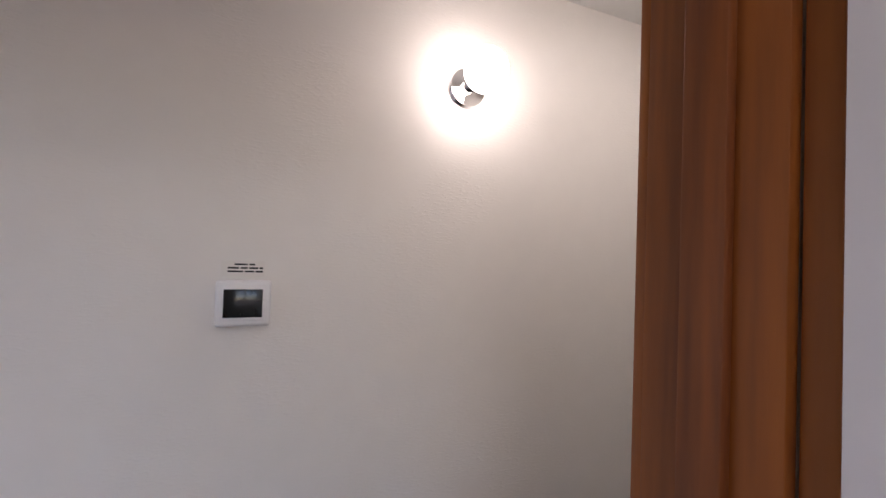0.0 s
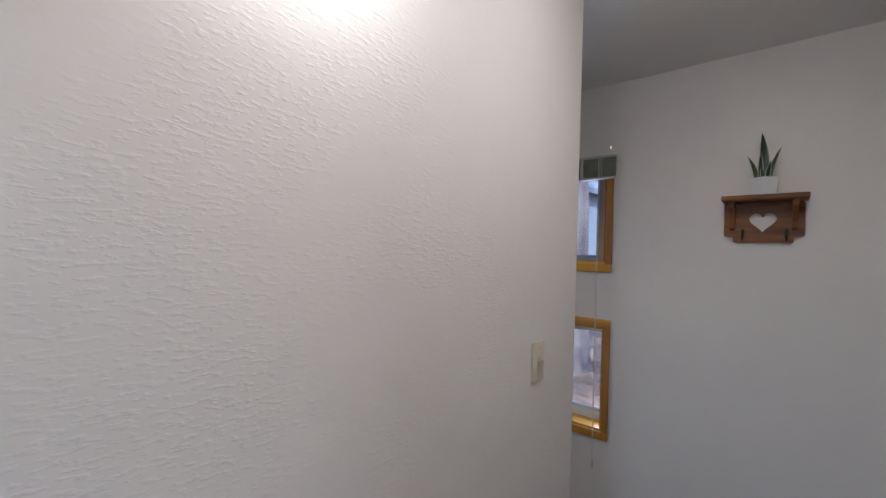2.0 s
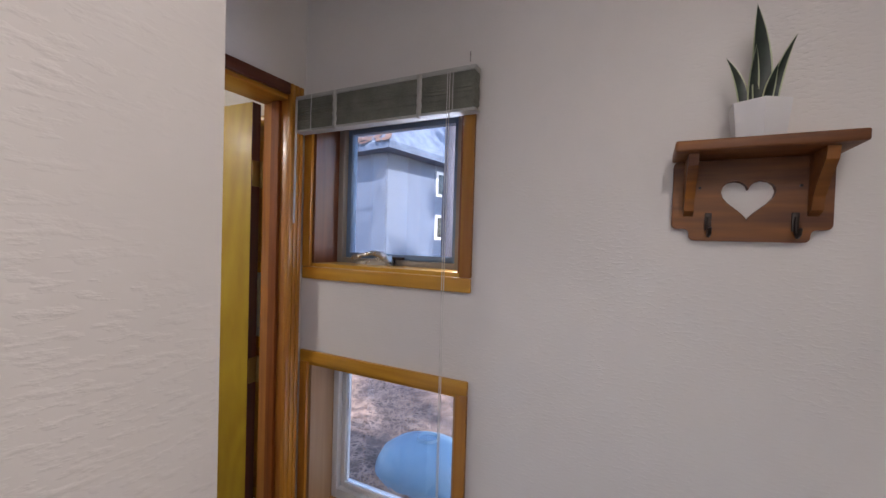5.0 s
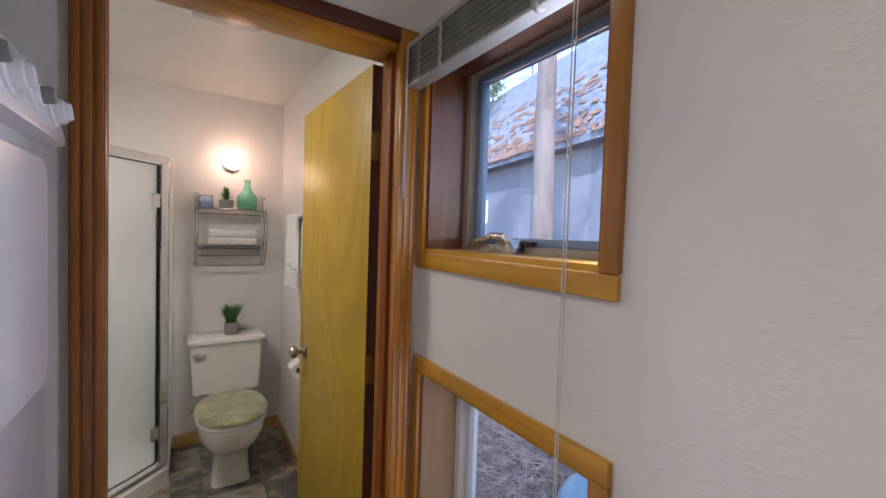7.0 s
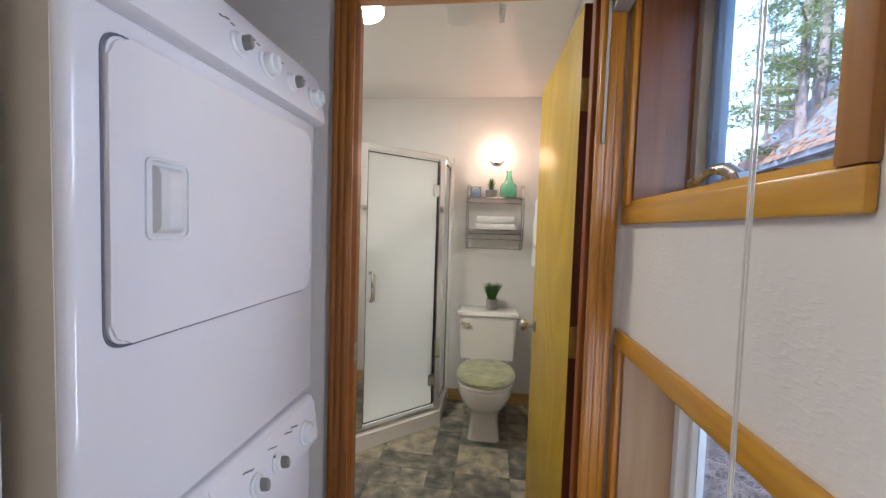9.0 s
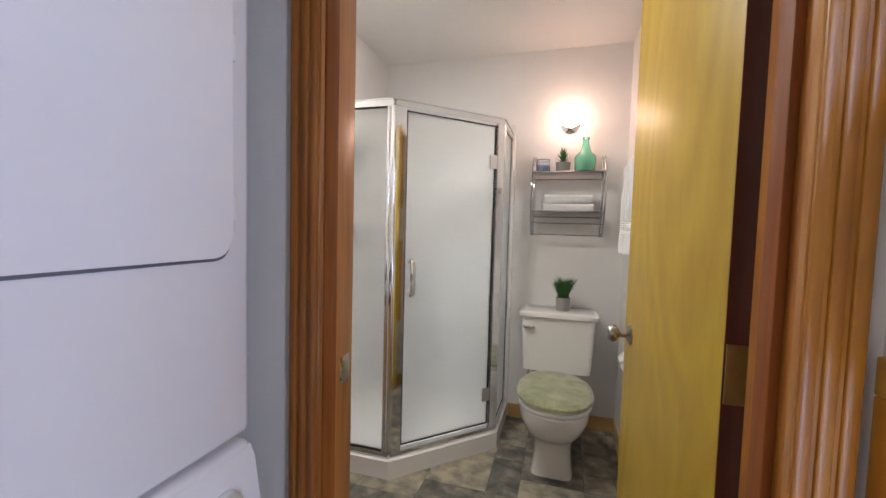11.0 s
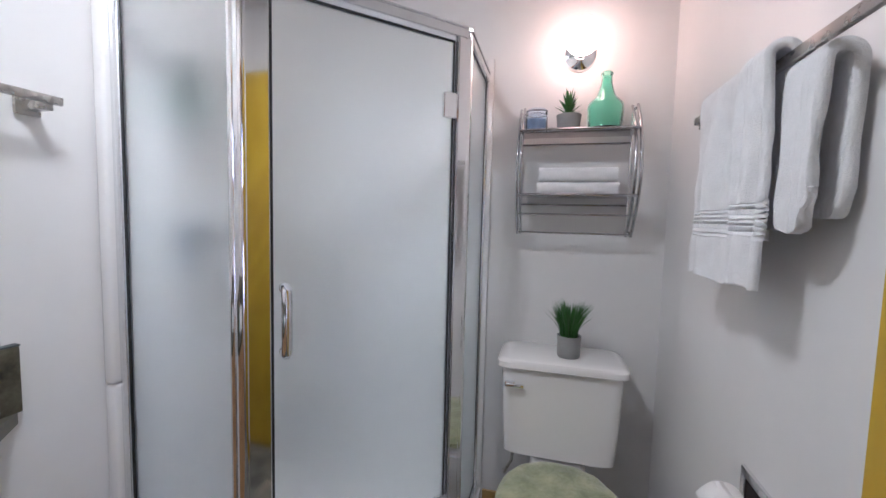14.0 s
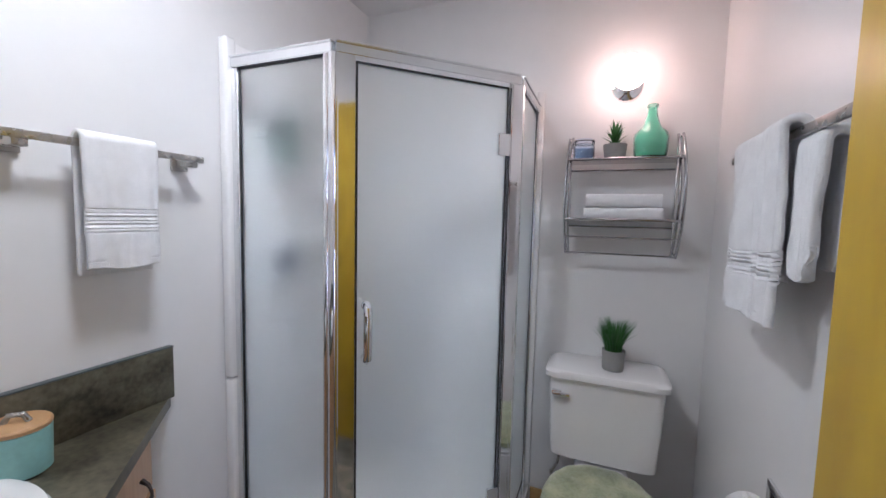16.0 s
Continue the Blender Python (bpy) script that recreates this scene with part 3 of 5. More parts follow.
part("film", box((-2.575, 0.0125, 1.402), (-2.475, 0.0145, 1.442)), M_LABEL, note)
bm = bmesh.new()
for z, ends in ((1.433, ((-2.545, -2.515), (-2.511, -2.498))), (1.424, ((-2.56, -2.535), (-2.531, -2.515), (-2.511, -2.49), (-2.487, -2.479))), (1.415, ((-2.56, -2.525), (-2.521, -2.5), (-2.496, -2.479)))):
    for a, b in ends:
        add_box(bm, (a, 0.0115, z - 0.0022), (b, 0.0124, z + 0.0022))
part("lettering", bm, M_SCREEN, note, "dark unreadable lettering")

sw = thing("light_switch", (-1.11, 0.015, 1.165), "ivory toggle light switch on the hall wall", "light switch")
part("plate", box((-1.145, 0.009, 1.108), (-1.075, 0.015, 1.222), 0.002), M_IVORY, sw)
bm = bmesh.new()
add_box(bm, (-1.115, 0.006, 1.153), (-1.105, 0.0095, 1.177), 0.001)
add_tube(bm, [(-1.11, 0.008, 1.165), (-1.11, -0.006, 1.171)], [0.005, 0.004], 10)
part("toggle", bm, M_IVORY, sw)
for z in (1.125, 1.205):
    bm = bmesh.new()
    add_tube(bm, [(-1.11, 0.0095, z), (-1.11, 0.008, z)], 0.003, 10)
    part("screw", bm, M_NICKEL, sw)

ep = thing("electric_panel", (-0.63, -0.83, 1.5), "flush dark grey metal electric panel with a hinged door", "electric panel")
part("cover", box((-0.815, -0.83, 1.185), (-0.441, -0.822, 1.836), 0.002), M_PANEL, ep)
part("door", box((-0.755, -0.822, 1.235), (-0.50, -0.817, 1.77), 0.002), M_PANEL, ep)
part("latch", box((-0.525, -0.817, 1.49), (-0.508, -0.811, 1.53), 0.002), M_PANEL, ep)
part("hinge", box((-0.765, -0.822, 1.25), (-0.757, -0.818, 1.75), 0.001), M_PANEL, ep)
for x, z in ((-0.80, 1.2), (-0.456, 1.2), (-0.80, 1.82), (-0.456, 1.82)):
    bm = bmesh.new()
    add_tube(bm, [(x, -0.8225, z), (x, -0.82, z)], 0.004, 10)
    part("screw", bm, M_NICKEL, ep)

# ---- heart shelf ----
hs = thing("heart_shelf", (0.0, -0.459, 1.56), "small brown pine wall shelf with a heart cut-out and hooks", "wall shelf")


def heart(cy, cz, w):
    pts = []
    for k in range(28):
        a = 2 * math.pi * k / 28
        pts.append((cy + w * math.sin(a) ** 3, cz + w * (0.81 * math.cos(a) - 0.31 * math.cos(2 * a) - 0.12 * math.cos(3 * a) - 0.06 * math.cos(4 * a)) + 0.004))
    return pts


def rounded(points, r, seg=5):
    """Rounds the corners of an outline."""
    out, n = [], len(points)
    for k in range(n):
        p, a, b = Vector(points[k]), Vector(points[k - 1]), Vector(points[(k + 1) % n])
        u, v = (a - p).normalized(), (b - p).normalized()
        for s in range(seg + 1):
            f = s / seg
            out.append(tuple((p + u * r) * (1 - f) ** 2 + p * 2 * f * (1 - f) + (p + v * r) * f ** 2))
    return out


out = rounded([(-0.325, 1.723), (-0.325, 1.578), (-0.358, 1.578), (-0.358, 1.553), (-0.56, 1.553), (-0.56, 1.578), (-0.593, 1.578), (-0.593, 1.723)], 0.012)
bm = bmesh.new()
loops = []
for x in (-0.018, -0.001):
    edges = []
    for pts in (out, heart(-0.459, 1.64, 0.046)):
        vs = [bm.verts.new((x, y, z)) for y, z in pts]
        edges += [bm.edges.new((vs[k], vs[(k + 1) % len(vs)])) for k in range(len(vs))]
        loops.append(vs)
    bmesh.ops.triangle_fill(bm, edges=edges, use_beauty=True)
for a, b in ((loops[0], loops[2]), (loops[1], loops[3])):
    for k in range(len(a)):
        bm.faces.new((a[k], a[(k + 1) % len(a)], b[(k + 1) % len(b)], b[k]))
part("back_board", bm, M_SHELF, hs, smooth=False)
part("top_board", box((-0.125, -0.603, 1.724), (-0.001, -0.322, 1.745), 0.004, 3), M_SHELF, hs)
for y in (-0.355, -0.563):
    bm = bmesh.new()
    vs = []
    for yy in (y - 0.009, y + 0.009):
        vs.append([bm.verts.new(p) for p in ((-0.018, yy, 1.723), (-0.105, yy, 1.723), (-0.10, yy, 1.70), (-0.07, yy, 1.672), (-0.045, yy, 1.64), (-0.038, yy, 1.615), (-0.018, yy, 1.605))])
    bm.faces.new(vs[0])
    bm.faces.new(vs[1][::-1])
    for k in range(7):
        bm.faces.new((vs[0][k], vs[1][k], vs[1][(k + 1) % 7], vs[0][(k + 1) % 7]))
    part("bracket", bm, M_SHELF, hs, smooth=False)
for y in (-0.392, -0.536):
    bm = bmesh.new()
    add_tube(bm, [(-0.018, y, 1.60), (-0.026, y, 1.602), (-0.026, y, 1.585), (-0.027, y, 1.57), (-0.036, y, 1.563), (-0.048, y, 1.568), (-0.052, y, 1.58)], 0.0035, 10)
    add_box(bm, (-0.0215, y - 0.006, 1.575), (-0.018, y + 0.006, 1.612), 0.001)
    part("hook", bm, M_DARKMET, hs, "dark iron coat hook")
for y in (-0.375, -0.543):
    bm = bmesh.new()
    add_tube(bm, [(-0.018, y, 1.665), (-0.020, y, 1.665)], 0.003, 10)
    part("screw", bm, M_DARKMET, hs)

M_POT = mat("white_ceramic", (0.74, 0.74, 0.74), 0.35, var=0.02)
M_SNAKE = mat("dark_leaf", (0.02, 0.038, 0.024), 0.4, scale=30, dark=(0.008, 0.015, 0.010))
M_LEAFEDGE = mat("pale_leaf_edge", (0.52, 0.58, 0.36), 0.45)
M_SOIL = mat("soil", (0.05, 0.04, 0.03), 0.95, bump=0.8)
sp = thing("snake_plant", (-0.065, -0.462, 1.745), "variegated snake plant in a faceted white pot on the heart shelf", "potted plant")
bm = bmesh.new()
add_lathe(bm, [(0, 0), (0.044, 0), (0.052, 0.072), (0.047, 0.072), (0.045, 0.062), (0, 0.062)], (-0.065, -0.462, 1.7452), seg=6)
part("pot", bm, M_POT, sp, smooth=False)
bm = bmesh.new()
add_lathe(bm, [(0, 0.0), (0.043, 0.0), (0, 0.004)], (-0.065, -0.462, 1.808), seg=6)
part("soil", bm, M_SOIL, sp)


def blade(bm, base, lean, height, width, turn, edge=0.0, n=8):
    """A pointed, slightly folded leaf that leans as it rises."""
    c, s = math.cos(turn), math.sin(turn)
    rows = []
    for k in range(n + 1):
        f = k / n
        w = (width + edge) * (0.55 + 1.1 * f - 1.65 * f ** 2.2) if f < 1 else 0
        w = max(w, 0)
        x, y, z = base[0] + lean[0] * f * f, base[1] + lean[1] * f * f, base[2] + height * f
        tw = turn + 0.5 * f
        c, s = math.cos(tw), math.sin(tw)
        off = 0.25 * w
        rows.append([bm.verts.new((x - c * w - s * off, y - s * w + c * off, z)), bm.verts.new((x, y, z)), bm.verts.new((x + c * w - s * off, y + s * w + c * off, z))])
    for a, b in zip(rows, rows[1:]):
        for k in range(2):
            bm.faces.new((a[k], a[k + 1], b[k + 1], b[k]))


for by, lean, h, wd in ((-0.464, (0.0, 0.012), 0.205, 0.019), (-0.437, (0, 0.032), 0.11, 0.010), (-0.45, (-0.02, 0.0), 0.12, 0.009), (-0.482, (0.01, -0.035), 0.14, 0.0085), (-0.472, (-0.02, -0.012), 0.08, 0.009)):
    bm = bmesh.new()
    blade(bm, (-0.068, by, 1.805), lean, h, wd, radians(90))
    lf = part("leaf", bm, M_SNAKE, sp)
    bm = bmesh.new()
    blade(bm, (-0.0665, by, 1.805), lean, h * 1.01, wd, radians(90), 0.0035)
    part("leaf_margin", bm, M_LEAFEDGE, lf, "pale yellow leaf margin")

# ---- blind ----
M_TAPE = mat("cloth_tape", (0.46, 0.46, 0.43), 0.8)
bl = thing("window_blind", (-0.035, 0.47, 2.0), "raised grey-green woven blind in a stack above the window", "blind")
part("headrail", box((-0.056, 0.137, 1.990), (-0.017, 0.787, 2.003), 0.003), M_TAPE, bl)
rng = random.Random(9)
for k in range(20):
    z = 1.9895 - k * 0.0049
    j = rng.uniform(-0.003, 0.002)
    part("slat", box((-0.054 + j, 0.139 + rng.uniform(0, 0.003), z - 0.0047), (-0.019 + j * 0.3, 0.785 - rng.uniform(0, 0.003), z), 0.0009, 1), M_BLIND, bl)
part("bottom_rail", box((-0.057, 0.136, 1.882), (-0.018, 0.788, 1.891), 0.003), M_TAPE, bl)
for y in (0.305, 0.613):
    bm = bmesh.new()
    path = [(-0.0585 - 0.003 * (k % 2), 1.998 - 0.0145 * k) for k in range(9)]
    rows = [[bm.verts.new((x, y + d, z)) for d in (-0.008, 0.008)] for x, z in path + [(-0.04, 1.880)]]
    for p, q in zip(rows, rows[1:]):
        bm.faces.new((p[0], p[1], q[1], q[0]))
    tp0 = part("ladder_tape", bm, M_TAPE, bl, "pale cloth ladder tape")
    tp0.modifiers.new("thickness", "SOLIDIFY").thickness = 0.001
for y in (0.20, 0.712):
    bm = bmesh.new()
    add_tube(bm, [(-0.06, y, 1.999), (-0.0615, y, 1.94), (-0.0605, y, 1.884), (-0.04, y, 1.8805)], 0.0016, 6)
    part("ladder_cord", bm, M_TAPE, bl)
M_CORD = mat("grey_cord", (0.62, 0.61, 0.57), 0.7)
bm = bmesh.new()
for dy in (0.0, 0.007):
    add_tube(bm, [(-0.062, 0.209 + dy, 1.99), (-0.063, 0.209 + dy, 1.6), (-0.064, 0.208 + dy * 0.6, 0.95), (-0.064, 0.209 + dy * 0.2, 0.42)], 0.0012, 6)
add_tube(bm, [(-0.064, 0.209, 0.435), (-0.064, 0.209, 0.42), (-0.064, 0.209, 0.385)], [0.002, 0.005, 0.006], 10)
part("pull_cord", bm, M_CORD, bl)
bm = bmesh.new()
add_tube(bm, [(-0.062, 0.775, 1.99), (-0.064, 0.775, 1.58)], 0.0035, 8)
part("wand", bm, M_TAPE, bl)
bm = bmesh.new()
add_tube(bm, [(-0.03, 0.165, 2.022), (-0.03, 0.165, 2.05)], 0.002, 8)
part("bracket", bm, M_NICKEL, bl)

# ---- laundry stack ----
lm = thing("stacked_washer_dryer", (-1.1, 0.47, 0), "white stacked washer and dryer with round knobs in a nook", "washing machine")
X = -0.772
M_GAP = mat("grey_joint", (0.16, 0.17, 0.22), 0.5)
bm = bmesh.new()
add_box(bm, (-1.50, 0.168, 0.02), (X, 0.782, 0.928), 0.012, 3)
part("washer_body", bm, M_WHITE, lm)
bm = bmesh.new()
add_box(bm, (-1.50, 0.168, 0.936), (X, 0.782, 1.743), 0.014, 3)
part("dryer_body", bm, M_WHITE, lm)
part("toe_panel", box((-1.45, 0.18, 0.0), (-0.78, 0.75, 0.03)), M_BLACK, lm)
# Machine sides: the warm light on the white enamel is coloured in as beige.
M_SIDE_WARM = mat("warm_lit_side", (0.62, 0.55, 0.45), 0.35, var=0.04)

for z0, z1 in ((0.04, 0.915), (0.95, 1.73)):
    part("side_panel", box((-1.49, 0.1665, z0), (X - 0.014, 0.1678, z1)), M_SIDE_WARM, lm, "side panel tinted beige for the warm light on it")


def face_outline(y0, y1, z0, z1, r):
    return rounded([(y0, z0), (y1, z0), (y1, z1), (y0, z1)], r, 6)


def face_slab(bm, outline, x0, x1, bevel=0.0):
    lo, hi = [bm.verts.new((x0, y, z)) for y, z in outline], [bm.verts.new((x1, y, z)) for y, z in outline]
    bm.faces.new(lo)
    f = bm.faces.new(hi[::-1])
    for k in range(len(lo)):
        bm.faces.new((lo[k], hi[k], hi[(k + 1) % len(hi)], lo[(k + 1) % len(lo)]))
    if bevel:
        bmesh.ops.bevel(bm, geom=list(f.edges), offset=bevel, segments=2, affect="EDGES")


bm = bmesh.new()
face_slab(bm, face_outline(0.2085, 0.7395, 1.206, 1.594, 0.03), X, X + 0.0015)
part("door_gap", bm, M_GAP, lm, "dark gap round the dryer door")
bm = bmesh.new()
face_slab(bm, face_outline(0.211, 0.736, 1.211, 1.590, 0.028), X + 0.0, X + 0.010, 0.004)
dd = part("dryer_door", bm, M_WHITE, lm, "white dryer door")
bm = bmesh.new()
outer, inner = face_outline(0.259, 0.336, 1.342, 1.452, 0.012), face_outline(0.2635, 0.3315, 1.3465, 1.4475, 0.010)
loops = [[bm.verts.new((x, y, z)) for y, z in pts] for x, pts in ((X + 0.009, outer), (X + 0.013, outer), (X + 0.013, inner), (X + 0.0102, inner))]
for a, b in zip(loops, loops[1:]):
    for k in range(len(a)):
        bm.faces.new((a[k], a[(k + 1) % len(a)], b[(k + 1) % len(b)], b[k]))
bmesh.ops.bevel(bm, geom=list({e for v in loops[1] + loops[2] for e in v.link_edges}), offset=0.0008, segments=1, affect="EDGES")
part("pull_surround", bm, M_PLASTIC, dd, "moulded pull surround")
bm = bmesh.new()
face_slab(bm, face_outline(0.2645, 0.331, 1.3475, 1.4465, 0.010), X + 0.0098, X + 0.0108)
part("pull_pocket", bm, M_PLASTIC, dd, "shallow pocket behind the pull")
bm = bmesh.new()
prof = [(0.270, 0.0108), (0.2705, 0.024), (0.277, 0.031), (0.290, 0.031), (0.305, 0.025), (0.318, 0.018), (0.322, 0.0108)]
rows = [[bm.verts.new((X + x * f + 0.0108 * (1 - f), y, z)) for y, x in prof] for z, f in ((1.352, 0.35), (1.356, 0.8), (1.362, 1.0), (1.430, 1.0), (1.437, 0.8), (1.441, 0.35))]
for a, b in zip(rows, rows[1:]):
    for k in range(len(prof) - 1):
        bm.faces.new((a[k], a[k + 1], b[k + 1], b[k]))
bm.faces.new(rows[0])
bm.faces.new(rows[-1][::-1])
part("pull", bm, M_PLASTIC, dd, "rounded white plastic pull")
for z in (1.28, 1.5):
    part("hinge_cover", box((X + 0.0, 0.738, z - 0.018), (X + 0.008, 0.745, z + 0.018), 0.001), M_PLASTIC, dd)


def wedge(bm, y0, y1, z0, z1, d0, d1):
    """A console whose face leans back towards the top."""
    prof = [(X - 0.005, z0), (X + d0 * 0.5, z0), (X + d0, z0 + 0.008), (X + d0, z0 + 0.02), (X + d1, z1 - 0.02), (X + d1 - 0.01, z1), (X - 0.005, z1)]
    a, b = [bm.verts.new((x, y0, z)) for x, z in prof], [bm.verts.new((x, y1, z)) for x, z in prof]
    bm.faces.new(a)
    bm.faces.new(b[::-1])
    for k in range(len(prof)):
        bm.faces.new((a[k], b[k], b[(k + 1) % len(prof)], a[(k + 1) % len(prof)]))
    bmesh.ops.bevel(bm, geom=[e for e in bm.edges if abs(e.verts[0].co.y - e.verts[1].co.y) < 1e-5], offset=0.003, segments=2, affect="EDGES")


bm = bmesh.new()
wedge(bm, 0.169, 0.783, 1.618, 1.742, 0.024, 0.006)
part("dryer_console", bm, M_WHITE, lm)
bm = bmesh.new()
wedge(bm, 0.387, 0.783, 0.795, 0.918, 0.018, 0.008)
part("washer_console", bm, M_WHITE, lm)
bm = bmesh.new()
wedge(bm, 0.169, 0.381, 0.785, 0.920, 0.016, 0.010)
part("soap_drawer", bm, M_WHITE, lm)
part("drawer_grip", box((X + 0.012, 0.21, 0.83), (X + 0.0175, 0.31, 0.85), 0.003), M_PLASTIC, lm)
M_KNOB = mat("grey_knob_inset", (0.23, 0.22, 0.21), 0.4)


def console_knob(y, z, x, r, parent, big=False):
    m = Matrix.Translation((x, y, z)) @ Matrix.Rotation(radians(82), 4, "Y")
    bm = bmesh.new()
    add_lathe(bm, [(0, -0.002), (r, -0.002), (r, 0.003), (r * 0.82, 0.006), (r * 0.78, 0.016 if big else 0.01), (r * 0.7, 0.019 if big else 0.012), (0, 0.019 if big else 0.012)], m=m, seg=32)
    k = part("knob", bm, M_PLASTIC, parent, "white knob with a grey grip" if not big else "large white programme knob")
    bm = bmesh.new()
    add_lathe(bm, [(0, 0.01), (r * 0.62, 0.01), (r * 0.6, 0.024), (r * 0.5, 0.027), (0, 0.027)], m=m, seg=24, sx=1.0, sy=0.55)
    part("grip", bm, M_PLASTIC if big else M_KNOB, k)


for y in (0.439, 0.623):
    console_knob(y, 1.673, X + 0.017, 0.021, lm)
for y in (0.527, 0.728):
    console_knob(y, 1.673, X + 0.017, 0.026, lm, True)
for y, z in ((0.428, 0.850), (0.508, 0.850), (0.586, 0.850)):
    console_knob(y, z, X + 0.014, 0.022, lm)
console_knob(0.716, 0.850, X + 0.014, 0.03, lm, True)
bm = bmesh.new()
for y0 in (0.38, 0.47, 0.555, 0.62, 0.65):
    for k in range(3):
        add_box(bm, (X + 0.0105, y0 + 0.012 * k, 0.893 - 0.004 * k), (X + 0.0125, y0 + 0.012 * k + 0.009, 0.8945 - 0.004 * k))
for k in range(5):
    add_box(bm, (X + 0.0135, 0.571, 0.824 + 0.011 * k), (X + 0.0165, 0.575, 0.828 + 0.011 * k))
for y0 in (0.22, 0.40, 0.475, 0.56, 0.66):
    for k in range(3):
        add_box(bm, (X + 0.009, y0 + 0.014 * k, 1.703 + 0.003 * (k % 2)), (X + 0.0125, y0 + 0.014 * k + 0.01, 1.7045 + 0.003 * (k % 2)))
tagged(part("markings", bm, M_KNOB, lm, "small grey printed marks"), kind="stuff")
bm = bmesh.new()
dm = Matrix.Translation((X, 0.50, 0.585)) @ Matrix.Rotation(radians(90), 4, "Y")
add_lathe(bm, [(0.0, 0.0), (0.192, 0.0), (0.192, 0.004), (0.186, 0.006), (0.186, 0.002)], m=dm, seg=64)
part("door_recess", bm, M_PANEL, lm, "grey gap round the washer door")
bm = bmesh.new()
add_lathe(bm, [(0.11, 0.012), (0.12, 0.026), (0.165, 0.024), (0.182, 0.012), (0.184, 0.003), (0.11, 0.003)], m=dm, seg=64)
wd = part("washer_door", bm, M_WHITE, lm, "round white washer door")
bm = bmesh.new()
add_lathe(bm, [(0, 0.016), (0.09, 0.014), (0.118, 0.012), (0.118, 0.006), (0, 0.006)], m=dm, seg=48)
part("door_glass", bm, M_SCREEN, wd, "dark door glass")

# ---- shower ----
A, B = (-1.114, 2.085), (-0.668, 2.537)
sh = thing("shower_enclosure", (-1.2, 2.6, 0), "neo-angle corner shower with frosted glass and bright metal frame", "shower")
bm = bmesh.new()
add_prism(bm, [(-1.548, 2.055), (-1.10, 2.055), (-0.637, 2.525), (-0.637, 2.948), (-1.548, 2.948)], 0.0, 0.105)
bmesh.ops.bevel(bm, geom=[e for e in bm.edges if all(v.co.z > 0.1 for v in e.verts)], offset=0.014, segments=3, affect="EDGES")
part("base", bm, M_ACRYLIC, sh, "white acrylic shower base")
bm = bmesh.new()
add_box(bm, (-1.549, 2.06, 0.106), (-1.543, 2.945, 1.925), 0.002)
add_box(bm, (-1.549, 2.055, 0.8), (-1.512, 2.098, 1.928), 0.010, 3)
add_box(bm, (-1.549, 2.06, 0.106), (-1.512, 2.09, 0.797), 0.008, 3)
part("wall_panel", bm, M_ACRYLIC, sh, "white shower wall panel")
bm = bmesh.new()
add_box(bm, (-1.543, 2.941, 0.106), (-0.66, 2.9475, 1.925), 0.002)
add_box(bm, (-0.665, 2.93, 0.106), (-0.635, 2.9475, 1.925), 0.006, 3)
part("wall_panel", bm, M_ACRYLIC, sh, "white shower wall panel")


def strip(bm, p, q, w, z0, z1, bevel=0.003):
    """A bar over the line p-q in plan."""
    p, q = Vector(p), Vector(q)
    d = (q - p).normalized()
    n = Vector((-d.y, d.x)) * w / 2
    sub = bmesh.new()
    add_prism(sub, [p - n, q - n, q + n, p + n], z0, z1)
    if bevel:
        bmesh.ops.bevel(sub, geom=list(sub.edges), offset=bevel, segments=2, affect="EDGES")
    me = bpy.data.meshes.new("strip")
    sub.to_mesh(me)
    sub.free()
    bm.from_mesh(me)
    bpy.data.meshes.remove(me)


WL, BK = (-1.512, 2.085), (-0.668, 2.941)
for nm, p, q in (("header", WL, A), ("header", A, B), ("header", B, BK)):
    bm = bmesh.new()
    strip(bm, p, q, 0.034, 1.828, 1.858)
    strip(bm, p, q, 0.042, 1.858, 1.864, 0.002)
    part(nm, bm, M_ALU, sh, "bright metal header")
for nm, p, q in (("sill", WL, A), ("sill", A, B), ("sill", B, BK)):
    bm = bmesh.new()
    strip(bm, p, q, 0.036, 0.105, 0.128)
    part(nm, bm, M_ALU, sh, "bright metal sill")
dAB = (Vector(B) - Vector(A)).normalized()
nAB = Vector((dAB.y, -dAB.x))
for c in (A, B):
    bm = bmesh.new()
    bmesh.ops.create_cone(bm, cap_ends=True, segments=28, radius1=0.021, radius2=0.021, depth=1.70, matrix=Matrix.Translation((*c, 0.978)))
    e = Vector(c) + nAB * 0.006
    far_end = e + dAB * (0.056 if c == A else -0.04)
    strip(bm, e, far_end, 0.028, 0.128, 1.828, 0.004)
    f = Vector(c) + (Vector((-0.026, -0.002)) if c == A else Vector((0.002, 0.026)))
    add_tube(bm, [(f.x, f.y, 0.128), (f.x, f.y, 1.828)], 0.013, 16)
    part("corner_post", bm, M_CHROME, sh, "mirror-bright corner post")
for c in ((-1.498, 2.085), (-0.668, 2.928)):
    part("wall_channel", box((c[0] - 0.013, c[1] - 0.013, 0.128), (c[0] + 0.013, c[1] + 0.013, 1.828), 0.003), M_ALU, sh, "bright metal wall channel")


